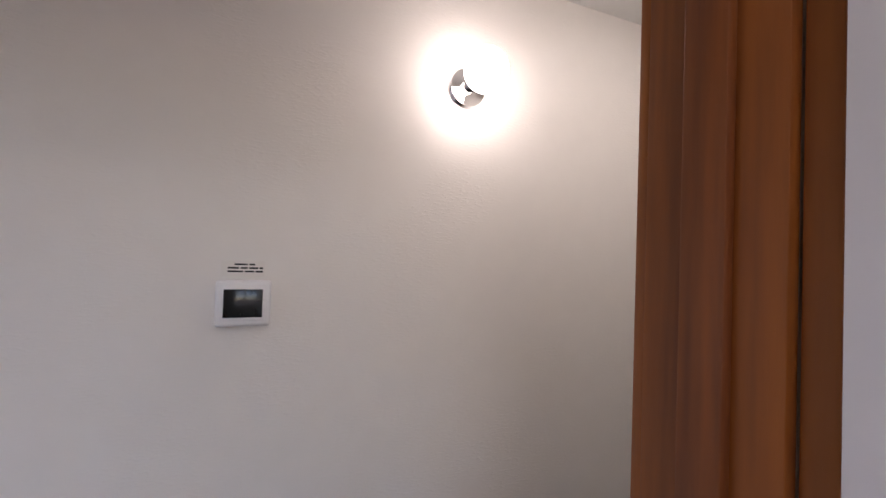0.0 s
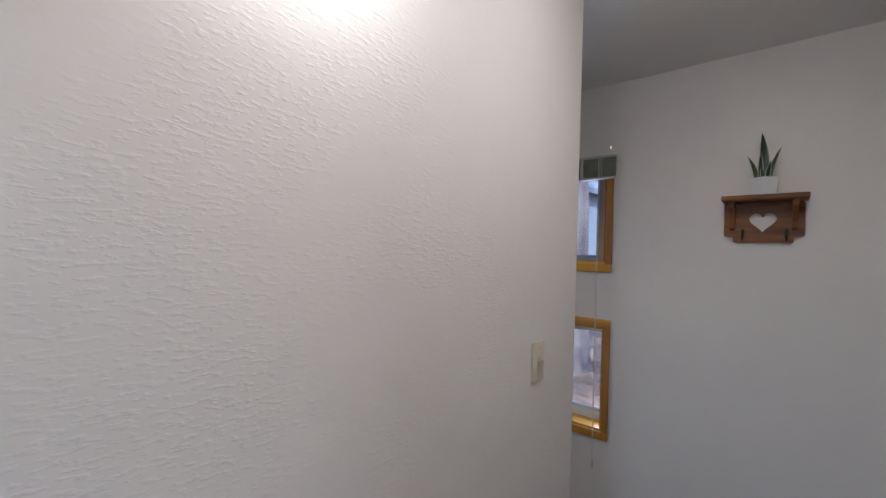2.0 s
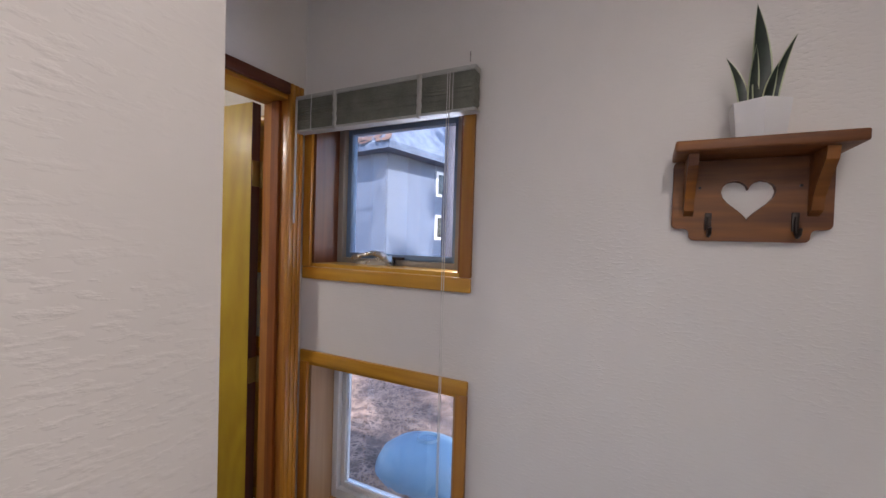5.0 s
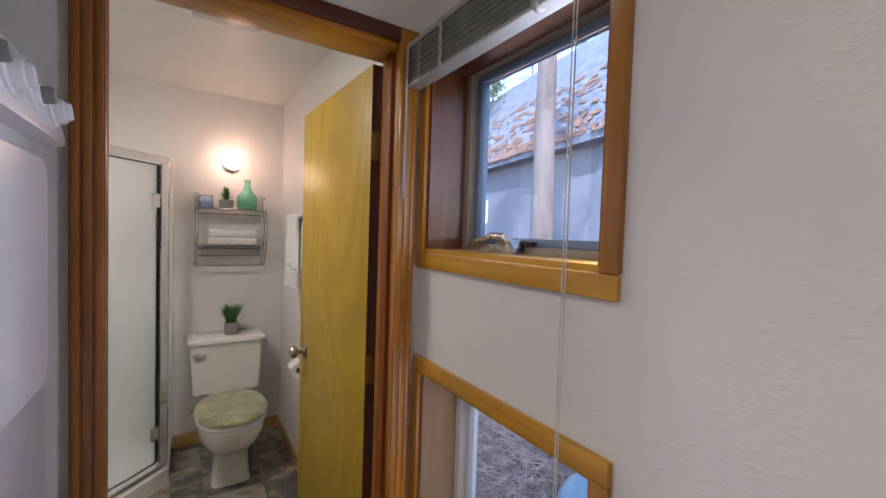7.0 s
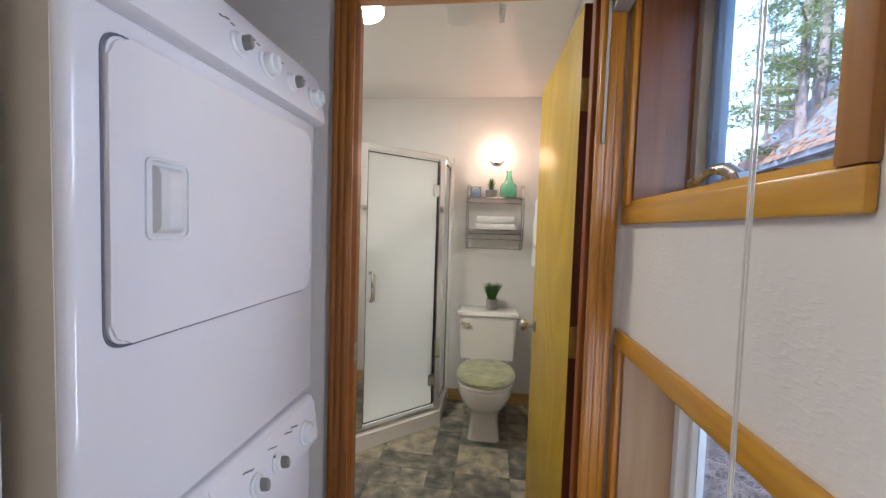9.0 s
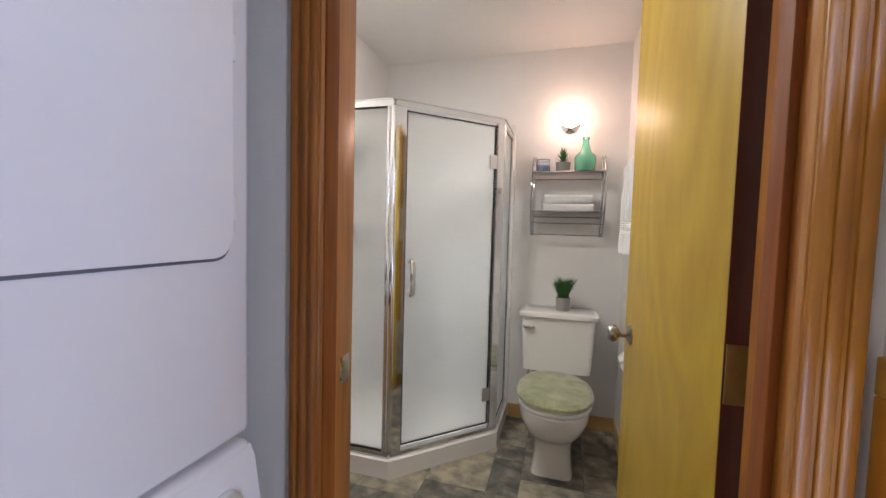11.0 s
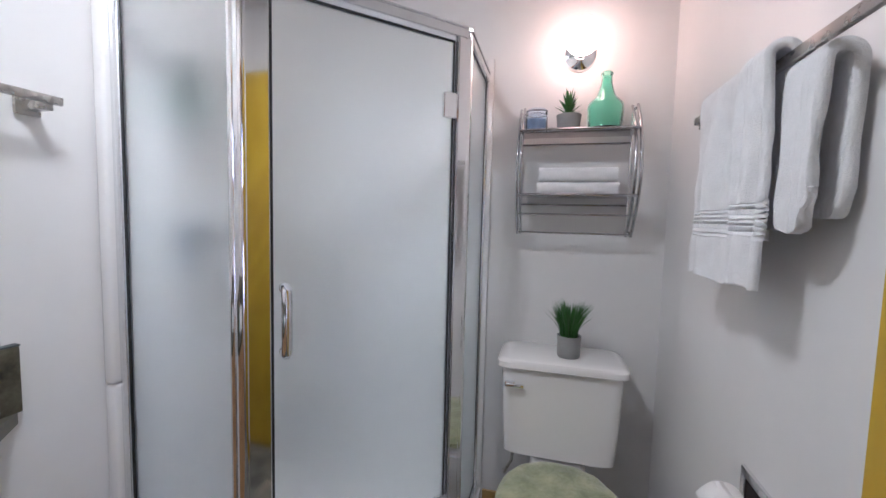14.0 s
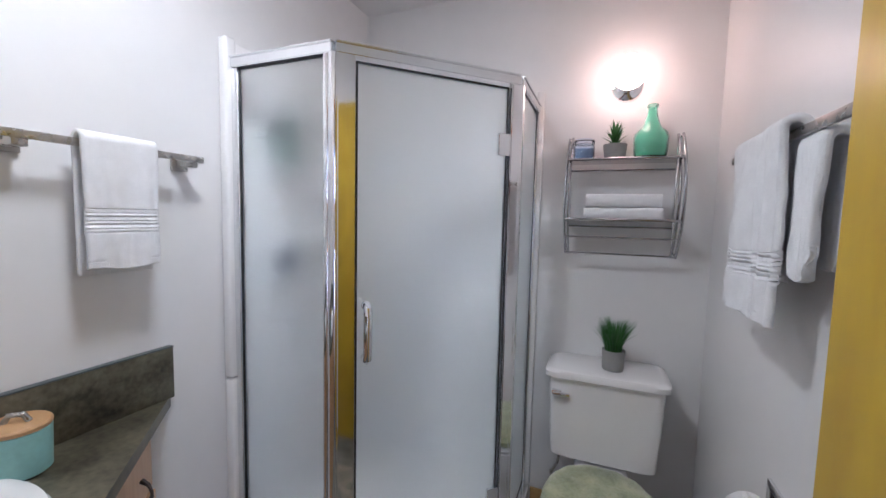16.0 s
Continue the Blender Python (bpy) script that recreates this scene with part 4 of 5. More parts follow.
def pane(name, p, q, z0, z1, parent):
    bm = bmesh.new()
    strip(bm, p, q, 0.006, z0, z1, 0)
    g = part(name, bm, M_FROST, parent, "frosted glass pane", smooth=False)
    g.visible_shadow = False
    bm = bmesh.new()
    p, q = Vector(p), Vector(q)
    d = (q - p).normalized()
    for e in (p, q - d * 0.006):
        strip(bm, e, e + d * 0.006, 0.010, z0, z1, 0)
    strip(bm, p, q, 0.010, z0 - 0.003, z0 + 0.004, 0)
    strip(bm, p, q, 0.010, z1 - 0.004, z1 + 0.003, 0)
    part("seal", bm, M_BLACK, g, "black rubber seal")
    return g


vA, vB = Vector(A), Vector(B)
pane("side_pane", (-1.485, 2.085), vA - Vector((0.025, 0)), 0.13, 1.826, sh)
pane("side_pane", vB + Vector((0, 0.025)), (-0.668, 2.914), 0.13, 1.826, sh)
dp = pane("shower_door", vA + dAB * 0.060, vB - dAB * 0.044, 0.15, 1.815, sh)
bm = bmesh.new()
hb = vA + dAB * 0.092 + nAB * 0.003
o = nAB * 0.042
add_tube(bm, [(hb.x, hb.y, 1.085), (*(hb + o * 0.6), 1.087), (*(hb + o * 0.93), 1.078), (*(hb + o), 1.06), (*(hb + o), 0.945), (*(hb + o * 0.93), 0.925), (*(hb + o * 0.6), 0.916), (hb.x, hb.y, 0.918)], 0.0135, 14)
for z in (1.085, 0.918):
    add_tube(bm, [(hb.x, hb.y, z), (*(hb + nAB * 0.006), z)], 0.014, 18)
part("door_handle", bm, M_CHROME, dp, "chrome D-shaped handle")
for z in (1.62, 0.32):
    h0 = vB - dAB * 0.085
    bm = bmesh.new()
    strip(bm, h0, h0 + dAB * 0.062, 0.030, z - 0.038, z + 0.038)
    part("hinge", bm, M_ALU, dp, "bright metal hinge plate")
bm = bmesh.new()
add_lathe(bm, [(0, 0), (0.075, 0), (0.07, 0.008), (0.03, 0.014), (0.028, 0.05), (0, 0.052)], m=Matrix.Translation((-1.543, 2.62, 1.18)) @ Matrix.Rotation(radians(90), 4, "Y"))
add_tube(bm, [(-1.49, 2.62, 1.18), (-1.48, 2.60, 1.10)], 0.012, 12)
part("valve", bm, M_NICKEL, sh, "round shower valve")
bm = bmesh.new()
add_tube(bm, [(-1.543, 2.42, 1.80), (-1.50, 2.42, 1.81), (-1.44, 2.40, 1.77), (-1.41, 2.39, 1.72)], 0.011, 12)
add_lathe(bm, [(0, 0), (0.014, 0), (0.02, 0.03), (0.045, 0.06), (0.05, 0.075), (0, 0.078)], m=Matrix.Translation((-1.42, 2.393, 1.74)) @ Matrix.Rotation(radians(155), 4, "Y"))
part("shower_head", bm, M_NICKEL, sh, "metal shower head")
M_DKGREEN = mat("dark_green_plastic", (0.03, 0.09, 0.07), 0.4)
M_DKBLUE = mat("dark_blue_plastic", (0.03, 0.05, 0.09), 0.4)
# Bottle shapes added as stand-ins for dark blurs behind the frosted pane.
for nm, at, h, r, mt, lb in (("bottle", (-1.475, 2.29, 1.545), 0.20, 0.05, M_DKGREEN, "dark green bottle shape standing in for an upper dark blur"), ("bottle", (-1.485, 2.31, 1.13), 0.13, 0.045, M_DKBLUE, "dark blue bottle shape standing in for a lower dark blur")):
    s = thing(nm, at, lb, "bottle")
    bm = bmesh.new()
    add_lathe(bm, [(0, 0), (r, 0), (r, h * 0.75), (r * 0.5, h * 0.85), (0, h * 0.86)], at)
    part("body", bm, mt, s)
    bm = bmesh.new()
    add_lathe(bm, [(r * 0.42, h * 0.84), (r * 0.45, h), (0, h)], at)
    part("cap", bm, mt, s)
for y, z in ((2.30, 1.54), (2.32, 1.125)):
    part("corner_ledge", box((-1.543, y - 0.06, z - 0.012), (-1.44, y + 0.06, z + 0.002), 0.004), M_ACRYLIC, sh)

# ---- toilet ----
to = thing("toilet", (-0.33, 2.6, 0), "white toilet with a soft sage green seat cover", "toilet")
TX = -0.330


def loft(bm, sections, seg=32, close=True):
    """Ovals (cx, cy, z, half width, half length, squareness) joined upwards."""
    rings = []
    for cx, cy, z, rx, ry, sq in sections:
        ring = []
        for k in range(seg):
            a = 2 * math.pi * k / seg
            c, s = math.cos(a), math.sin(a)
            e = 2 / sq
            ring.append(bm.verts.new((cx + rx * abs(c) ** e * (1 if c >= 0 else -1), cy + ry * abs(s) ** e * (1 if s >= 0 else -1), z)))
        rings.append(ring)
    for a, b in zip(rings, rings[1:]):
        for k in range(seg):
            bm.faces.new((a[k], a[(k + 1) % seg], b[(k + 1) % seg], b[k]))
    if close:
        bm.faces.new(rings[0][::-1])
        bm.faces.new(rings[-1])


bm = bmesh.new()
loft(bm, [(TX, 2.81, 0.405, 0.175, 0.09, 5), (TX, 2.812, 0.42, 0.196, 0.112, 7), (TX, 2.812, 0.55, 0.204, 0.114, 8), (TX, 2.812, 0.738, 0.212, 0.116, 8)], 48)
part("tank", bm, M_PORC, to)
bm = bmesh.new()
loft(bm, [(TX, 2.811, 0.739, 0.212, 0.122, 9), (TX, 2.811, 0.744, 0.226, 0.130, 9), (TX, 2.811, 0.763, 0.226, 0.130, 9), (TX, 2.811, 0.771, 0.214, 0.124, 9), (TX, 2.811, 0.774, 0.20, 0.112, 9)], 48)
part("tank_lid", bm, M_PORC, to)
bm = bmesh.new()
loft(bm, [(TX, 2.58, 0.0, 0.108, 0.245, 7), (TX, 2.58, 0.015, 0.105, 0.242, 7), (TX, 2.58, 0.10, 0.096, 0.228, 6), (TX, 2.56, 0.17, 0.102, 0.235, 4), (TX, 2.52, 0.225, 0.130, 0.26, 2.9), (TX, 2.47, 0.275, 0.160, 0.28, 2.4), (TX, 2.45, 0.33, 0.179, 0.288, 2.3), (TX, 2.44, 0.385, 0.182, 0.285, 2.3), (TX, 2.44, 0.392, 0.172, 0.275, 2.3)], 48)
add_box(bm, (TX - 0.10, 2.62, 0.26), (TX + 0.10, 2.90, 0.405), 0.03, 3)
part("bowl", bm, M_PORC, to)
bm = bmesh.new()
loft(bm, [(TX, 2.40, 0.393, 0.178, 0.235, 2.3), (TX, 2.40, 0.398, 0.186, 0.245, 2.3), (TX, 2.40, 0.412, 0.186, 0.245, 2.3), (TX, 2.40, 0.416, 0.178, 0.237, 2.3)], 48)
part("seat", bm, M_PORC, to)
M_PLUSH = mat("sage_plush", (0.44, 0.46, 0.27), 1.0, scale=11, dark=(0.17, 0.20, 0.10), bump=1.0, bscale=300, Sheen_Weight=0.6)
bm = bmesh.new()
loft(bm, [(TX, 2.40, 0.417, 0.176, 0.235, 2.3), (TX, 2.40, 0.422, 0.188, 0.248, 2.3), (TX, 2.40, 0.438, 0.189, 0.248, 2.3), (TX, 2.40, 0.452, 0.172, 0.23, 2.3), (TX, 2.40, 0.459, 0.12, 0.17, 2.2), (TX, 2.40, 0.461, 0.05, 0.07, 2)], 64)
bmesh.ops.subdivide_edges(bm, edges=list(bm.edges), cuts=2, use_grid_fill=True)
for v in bm.verts:
    if v.co.z > 0.421:
        q = v.co * 22
        v.co += Vector((noise.noise(q), noise.noise(q + Vector((9, 0, 0))), 1.2 * noise.noise(q + Vector((0, 9, 0))))) * 0.004
part("seat_cover", bm, M_PLUSH, to, "sage green plush lid cover")
bm = bmesh.new()
add_box(bm, (-0.525, 2.682, 0.674), (-0.488, 2.70, 0.694), 0.003)
add_box(bm, (-0.52, 2.668, 0.678), (-0.455, 2.684, 0.691), 0.004)
part("flush_lever", bm, M_CHROME, to, "chrome flush lever")
bm = bmesh.new()
add_tube(bm, [(-0.49, 2.80, 0.41), (-0.50, 2.80, 0.33), (-0.53, 2.86, 0.24), (-0.54, 2.94, 0.2)], 0.006, 10)
part("supply_hose", bm, M_NICKEL, to)

# ---- plant on the tank ----
M_CEMENT = mat("grey_cement", (0.30, 0.30, 0.29), 0.8, var=0.1, scale=20, bump=0.3)
M_GRASS = mat("green_blade", (0.05, 0.16, 0.035), 0.45, var=0.4, scale=12)


def grass_pot(at, r, h, blades, height, label):
    t = thing("grass_plant", at, label, "potted plant")
    bm = bmesh.new()
    add_lathe(bm, [(0, 0.001), (r * 0.9, 0.001), (r * 0.94, 0.004), (r, h), (r * 0.9, h), (r * 0.88, h - 0.01), (0, h - 0.01)], at)
    part("pot", bm, M_CEMENT, t, "small grey cement pot")
    rng = random.Random(4)
    bm = bmesh.new()
    for _ in range(blades):
        a, rad, out = rng.uniform(0, 6.28), rng.uniform(0, r * 0.7), rng.uniform(0.1, 1.0)
        base = (at[0] + rad * math.cos(a), at[1] + rad * math.sin(a), at[2] + h - 0.011)
        blade(bm, base, (math.cos(a) * out * height * 0.5, math.sin(a) * out * height * 0.5), height * rng.uniform(0.65, 1.05), 0.0022, rng.uniform(0, 3.14), 0, 5)
    part("leaf_tuft", bm, M_GRASS, t, "thin green grass blades")
    return t


grass_pot((-0.305, 2.79, 0.7745), 0.043, 0.080, 420, 0.135, "artificial grass in a grey cement pot on the toilet tank")

# ---- chrome rack ----
# Rack chrome: dark reflections are imitated by a darker metal colour.
M_DKCHROME = mat("darkened_chrome", (0.50, 0.50, 0.52), 0.12, 1.0, var=0.03)
rk = thing("chrome_wall_rack", (-0.31, 2.9, 1.22), "chrome two-shelf wall rack with bowed side rails above the toilet", "wall rack")
for x in (-0.512, -0.106):
    for off in (-0.006, 0.008):
        bm = bmesh.new()
        pts = []
        for k in range(17):
            f = k / 16
            z = 1.222 + 0.485 * f
            pts.append((x + off, 2.945 - (0.172 * math.sin(math.pi * (0.06 + 0.88 * f)) ** 0.75) + (0.02 if off < 0 else 0.0), z))
        add_tube(bm, pts, 0.0055, 10)
        part("side_rail", bm, M_DKCHROME, rk, "bowed chrome side rail")
    bm = bmesh.new()
    add_tube(bm, [(x, 2.94, 1.235), (x, 2.94, 1.695)], 0.005, 10)
    for z in (1.235, 1.695):
        add_tube(bm, [(x, 2.949, z), (x, 2.90, z)], 0.006, 10)
    part("back_post", bm, M_CHROME, rk)
for z, y0 in ((1.605, 2.80), (1.368, 2.782)):
    bm = bmesh.new()
    add_box(bm, (-0.508, y0 + 0.006, z - 0.004), (-0.11, 2.938, z), 0.001, 1)
    part("shelf_plate", bm, M_DKCHROME, rk, "bright metal shelf")
    bm = bmesh.new()
    add_tube(bm, [(-0.514, y0, z), (-0.104, y0, z)], 0.0055, 12)
    add_tube(bm, [(-0.51, 2.94, z - 0.03), (-0.108, 2.94, z - 0.03)], 0.004, 10)
    add_tube(bm, [(-0.512, y0, z), (-0.512, 2.94, z)], 0.004, 10)
    add_tube(bm, [(-0.106, y0, z), (-0.106, 2.94, z)], 0.004, 10)
    part("shelf_rim", bm, M_DKCHROME, rk)
for z, y0 in ((1.298, 2.80), (1.228, 2.87)):
    bm = bmesh.new()
    add_tube(bm, [(-0.512, y0, z), (-0.106, y0, z)], 0.0035, 10)
    part("towel_rod", bm, M_DKCHROME, rk)

M_JAR = glass("blue_glass", (0.80, 0.88, 0.98), 0.12)
M_WAX = mat("blue_wax", (0.42, 0.52, 0.68), 0.5)
jar = thing("candle_jar", (-0.457, 2.86, 1.6055), "blue glass candle jar with a lid on the chrome rack", "jar")
bm = bmesh.new()
add_lathe(bm, [(0, 0.001), (0.033, 0.001), (0.035, 0.006), (0.035, 0.05), (0.031, 0.056), (0.028, 0.056), (0.032, 0.048), (0.032, 0.005), (0, 0.005)], (-0.457, 2.86, 1.6055))
part("glass", bm, M_JAR, jar)
bm = bmesh.new()
add_lathe(bm, [(0, 0.0055), (0.0312, 0.0055), (0.0312, 0.04), (0, 0.04)], (-0.457, 2.86, 1.6055))
part("wax", bm, M_WAX, jar)
bm = bmesh.new()
add_lathe(bm, [(0, 0.057), (0.034, 0.057), (0.035, 0.06), (0.034, 0.064), (0.035, 0.068), (0.03, 0.074), (0, 0.075)], (-0.457, 2.86, 1.6055))
part("lid", bm, M_JAR, jar, "ribbed blue glass lid")

su = thing("succulent", (-0.34, 2.86, 1.6055), "small green succulent in a grey pot on the chrome rack", "potted plant")
bm = bmesh.new()
add_lathe(bm, [(0, 0.001), (0.031, 0.001), (0.036, 0.05), (0.032, 0.05), (0.03, 0.042), (0, 0.042)], (-0.34, 2.86, 1.6055), seg=28)
part("pot", bm, M_CEMENT, su, "small grey ribbed pot")
rng = random.Random(2)
bm = bmesh.new()
for k in range(34):
    a, f = k * 2.4, k / 34
    out = 0.042 * (1 - f * 0.85)
    blade(bm, (-0.34 + 0.006 * math.cos(a), 2.86 + 0.006 * math.sin(a), 1.647 + 0.01 * f), (out * math.cos(a), out * math.sin(a)), 0.025 + 0.055 * f, 0.0065, a + 1.57, 0, 5)
part("leaf_rosette", bm, M_GRASS, su, "pointed green leaves")

M_GREENGLASS = glass("green_glass", (0.48, 0.86, 0.72), 0.08)
bo = thing("glass_bottle", (-0.213, 2.86, 1.6055), "sea green textured glass bottle on the chrome rack", "bottle")
bm = bmesh.new()
add_lathe(bm, [(0, 0.001), (0.045, 0.001), (0.051, 0.008), (0.054, 0.03), (0.0555, 0.072), (0.053, 0.086), (0.044, 0.097), (0.032, 0.106), (0.024, 0.125), (0.017, 0.150), (0.0155, 0.172), (0.018, 0.175), (0.019, 0.182), (0.016, 0.186), (0.012, 0.186), (0.0125, 0.150), (0.020, 0.125), (0.028, 0.105), (0.040, 0.094), (0.049, 0.083), (0.0515, 0.07), (0.048, 0.01), (0, 0.006)], (-0.213, 2.86, 1.6055), seg=40)
part("body", bm, M_GREENGLASS, bo)


for ob, k in ((jar, 1.18), (su, 1.25), (bo, 1.13)):
    for ch in ob.children:
        for v in ch.data.vertices:
            v.co = ob.location + (v.co - ob.location) * k


def folded_towel(at, w, d, h, label, seed):
    t = thing("folded_towel", at, label, "towel", "folded towels on the rack")
    bm = bmesh.new()
    prof = rounded([(-d / 2, 0), (d / 2, 0), (d / 2, h), (-d / 2, h)], h * 0.42, 6)
    rows = []
    for k in range(25):
        x = at[0] - w / 2 + w * k / 24
        rows.append([bm.verts.new((x, at[1] + y + 0.003 * noise.noise((x * 20, z * 40, seed)), at[2] + z + 0.0025 * noise.noise((x * 25, y * 25, seed + 5)) * (1 if z > h * 0.3 else 0))) for y, z in prof])
    for a, b in zip(rows, rows[1:]):
        for k in range(len(prof)):
            bm.faces.new((a[k], a[(k + 1) % len(prof)], b[(k + 1) % len(prof)], b[k]))
    bm.faces.new(rows[0])
    bm.faces.new(rows[-1][::-1])
    part("cloth", bm, M_TOWEL, t)


folded_towel((-0.302, 2.865, 1.3685), 0.285, 0.14, 0.048, "folded white hand towel on the lower rack shelf", 1)
folded_towel((-0.302, 2.865, 1.4175), 0.272, 0.135, 0.052, "folded white hand towel on top of another on the rack", 2)

# ---- towel bars and hanging towels ----


def towel_bar(name, x_wall, side, y0, y1, z, label):
    """A square metal bar off the wall; side: +1 stands out towards +x."""
    t = thing(name, (x_wall, (y0 + y1) / 2, z), label, "towel bar", "bathroom towel bars")
    xb = x_wall + side * 0.068
    bm = bmesh.new()
    add_box(bm, (xb - 0.005, y0 - 0.03, z - 0.009), (xb + 0.005, y1 + 0.03, z + 0.009), 0.001)
    part("bar", bm, M_NICKEL, t, "square brushed metal bar")
    for y in (y0, y1):
        bm = bmesh.new()
        lo, hi = sorted((x_wall + side * 0.001, x_wall + side * 0.012))
        add_box(bm, (lo, y - 0.024, z - 0.034), (hi, y + 0.024, z + 0.014), 0.003)
        lo, hi = sorted((x_wall + side * 0.012, xb))
        add_box(bm, (lo, y - 0.014, z - 0.024), (hi, y + 0.014, z - 0.0), 0.003)
        part("bracket", bm, M_NICKEL, t, "square metal wall bracket")
    return t


def hanging_towel(name, xb, z, side, ya, yb, front, back, label, seed, amp=0.008, thick=0.012, taper=0.0, bands=True, curve=0.0):
    """Terry cloth over a bar at xb; side points to the room; front and back: how far it hangs."""
    t = thing(name, (xb, (ya + yb) / 2, z), label, "towel")
    n, m = 250, 28
    r = thick * 0.5 + 0.012
    length = front + back + math.pi * r
    bm = bmesh.new()
    rows = []
    for i in range(n + 1):
        s = length * i / n
        row = []
        for j in range(m + 1):
            f = j / m
            if s < front:
                h, dx = -(front - s), r
            elif s > front + math.pi * r:
                h, dx = -(s - front - math.pi * r), -r
            else:
                a = (s - front) / r
                h, dx = r * math.sin(a), r * math.cos(a)
            if h < 0:
                h *= 1 - curve * (2 * f - 1) ** 4
            down = min(1, max(0, -h) / 0.12)
            fold = amp * down * (math.sin(f * 9 + seed) + 0.6 * math.sin(f * 17 + seed * 2 + h * 5))
            fold += 0.003 * noise.noise((f * 8, h * 18, seed))
            band = 0.0
            if bands and dx > 0 and -front + 0.085 < h < -front + 0.145:
                band = -0.0045 * (0.5 + 0.5 * math.cos((h + front) * 2 * math.pi / 0.0095))
            y = ya + (yb - ya) * f + taper * (0.5 - f) * max(0, -h)
            row.append(bm.verts.new((xb + side * (dx + max(-0.012, fold) * (1 if dx > 0 else 0.3) + band), y, z + h + 0.004 * math.sin(f * 7 + seed) * (1 if abs(s) < 0.02 else 0))))
        rows.append(row)
    for a, b in zip(rows, rows[1:]):
        for k in range(m):
            bm.faces.new((a[k], a[k + 1], b[k + 1], b[k]))
    ob = part("cloth", bm, M_TOWEL, t)
    sol = ob.modifiers.new("thickness", "SOLIDIFY")
    sol.thickness, sol.offset = thick, 0
    return t


towel_bar("towel_bar", -1.55, 1, 1.54, 1.915, 1.515, "brushed metal towel bar on the wall above the vanity")
towel_bar("towel_bar", 0.034, -1, 1.76, 2.43, 1.538, "brushed metal towel bar on the wall beside the toilet")
hanging_towel("hand_towel", -1.482, 1.523, 1, 1.635, 1.80, 0.30, 0.315, "white terry hand towel over the metal bar", 1, 0.003, 0.010)
hanging_towel("bath_towel", -0.034, 1.545, -1, 2.135, 2.345, 0.385, 0.30, "white terry bath towel with ribbed bands over the metal bar", 3, 0.010, 0.016, -0.1)
hanging_towel("hand_towel", -0.042, 1.545, -1, 2.035, 2.122, 0.378, 0.28, "narrow folded white towel with ribbed bands on the metal bar", 5, 0.006, 0.016)
hanging_towel("bath_towel", -0.010, 1.505, -1, 1.95, 2.035, 0.24, 0.22, "white terry towel with a rolled hem hanging behind the metal bar", 7, 0.003, 0.018, 0.0, False, 0.2)

# ---- paper holder ----
tp = thing("paper_holder", (0.034, 2.14, 0.685), "recessed chrome paper holder with a square frame on the bathroom wall", "paper holder")
bm = bmesh.new()
for lo, hi in (((2.062, 0.745), (2.221, 0.765)), ((2.062, 0.605), (2.221, 0.625)), ((2.062, 0.625), (2.080, 0.745)), ((2.203, 0.625), (2.221, 0.745))):
    add_box(bm, (0.025, *lo), (0.0335, *hi), 0.002)
part("plate", bm, M_CHROME, tp, "square chrome frame")
# No hollow is cut: a dark plate paints the recess's shade.
part("recess", box((0.0305, 2.080, 0.625), (0.0335, 2.203, 0.745)), M_DARKMET, tp, "flat dark plate for the shade of a recess")
bm = bmesh.new()
for y in (2.074, 2.209):
    add_tube(bm, [(0.027, y, 0.69), (0.0, y, 0.694), (-0.02, y, 0.695)], [0.009, 0.007, 0.009], 12)
add_tube(bm, [(-0.02, 2.074, 0.695), (-0.02, 2.209, 0.695)], 0.007, 12)
part("arm", bm, M_CHROME, tp)
M_PAPER = mat("tissue", (0.80, 0.79, 0.77), 0.95, var=0.02)
bm = bmesh.new()
add_lathe(bm, [(0.02, 0), (0.042, 0), (0.042, 0.1), (0.02, 0.1), (0.02, 0)], m=Matrix.Translation((-0.02, 2.09, 0.695)) @ Matrix.Rotation(radians(-90), 4, "X"), seg=36)
roll = thing("toilet_roll", (-0.02, 2.14, 0.695), "white toilet paper roll with a loose folded end", "toilet paper")
part("roll", bm, M_PAPER, roll)
bm = bmesh.new()
pts = [(-0.02, 0.738), (-0.040, 0.733), (-0.058, 0.718), (-0.067, 0.706), (-0.068, 0.70)]
rows = [[bm.verts.new((x, y, z)) for x, z in pts] for y in (2.092, 2.14, 2.188)]
for a, b in zip(rows, rows[1:]):
    for k in range(len(pts) - 1):
        bm.faces.new((a[k], a[k + 1], b[k + 1], b[k]))
ob = part("loose_sheet", bm, M_PAPER, roll)
ob.modifiers.new("thickness", "SOLIDIFY").thickness = 0.001

# ---- vanity ----
CT = 0.812
va = thing("corner_vanity", (-1.3, 1.2, 0), "maple corner vanity cabinet with dark iron pulls", "vanity cabinet")
bm = bmesh.new()
add_prism(bm, [(-1.549, 0.938), (-0.785, 0.938), (-0.785, 1.04), (-1.549, 1.80)], 0.08, 0.64)
strip(bm, (-1.54, 1.78), (-0.795, 1.038), 0.02, 0.64, 0.768, 0)
part("carcass", bm, M_CABINET, va, smooth=False)
bm = bmesh.new()
add_prism(bm, [(-1.549, 0.938), (-0.80, 0.938), (-0.80, 1.0), (-1.549, 1.74)], 0.0, 0.08)
part("plinth", bm, M_CABINET, va, smooth=False)
fd = (Vector((-0.76, 1.015)) - Vector((-1.549, 1.80))).normalized()
fn = Vector((-fd.y, fd.x))
f0 = Vector((-1.549, 1.80))
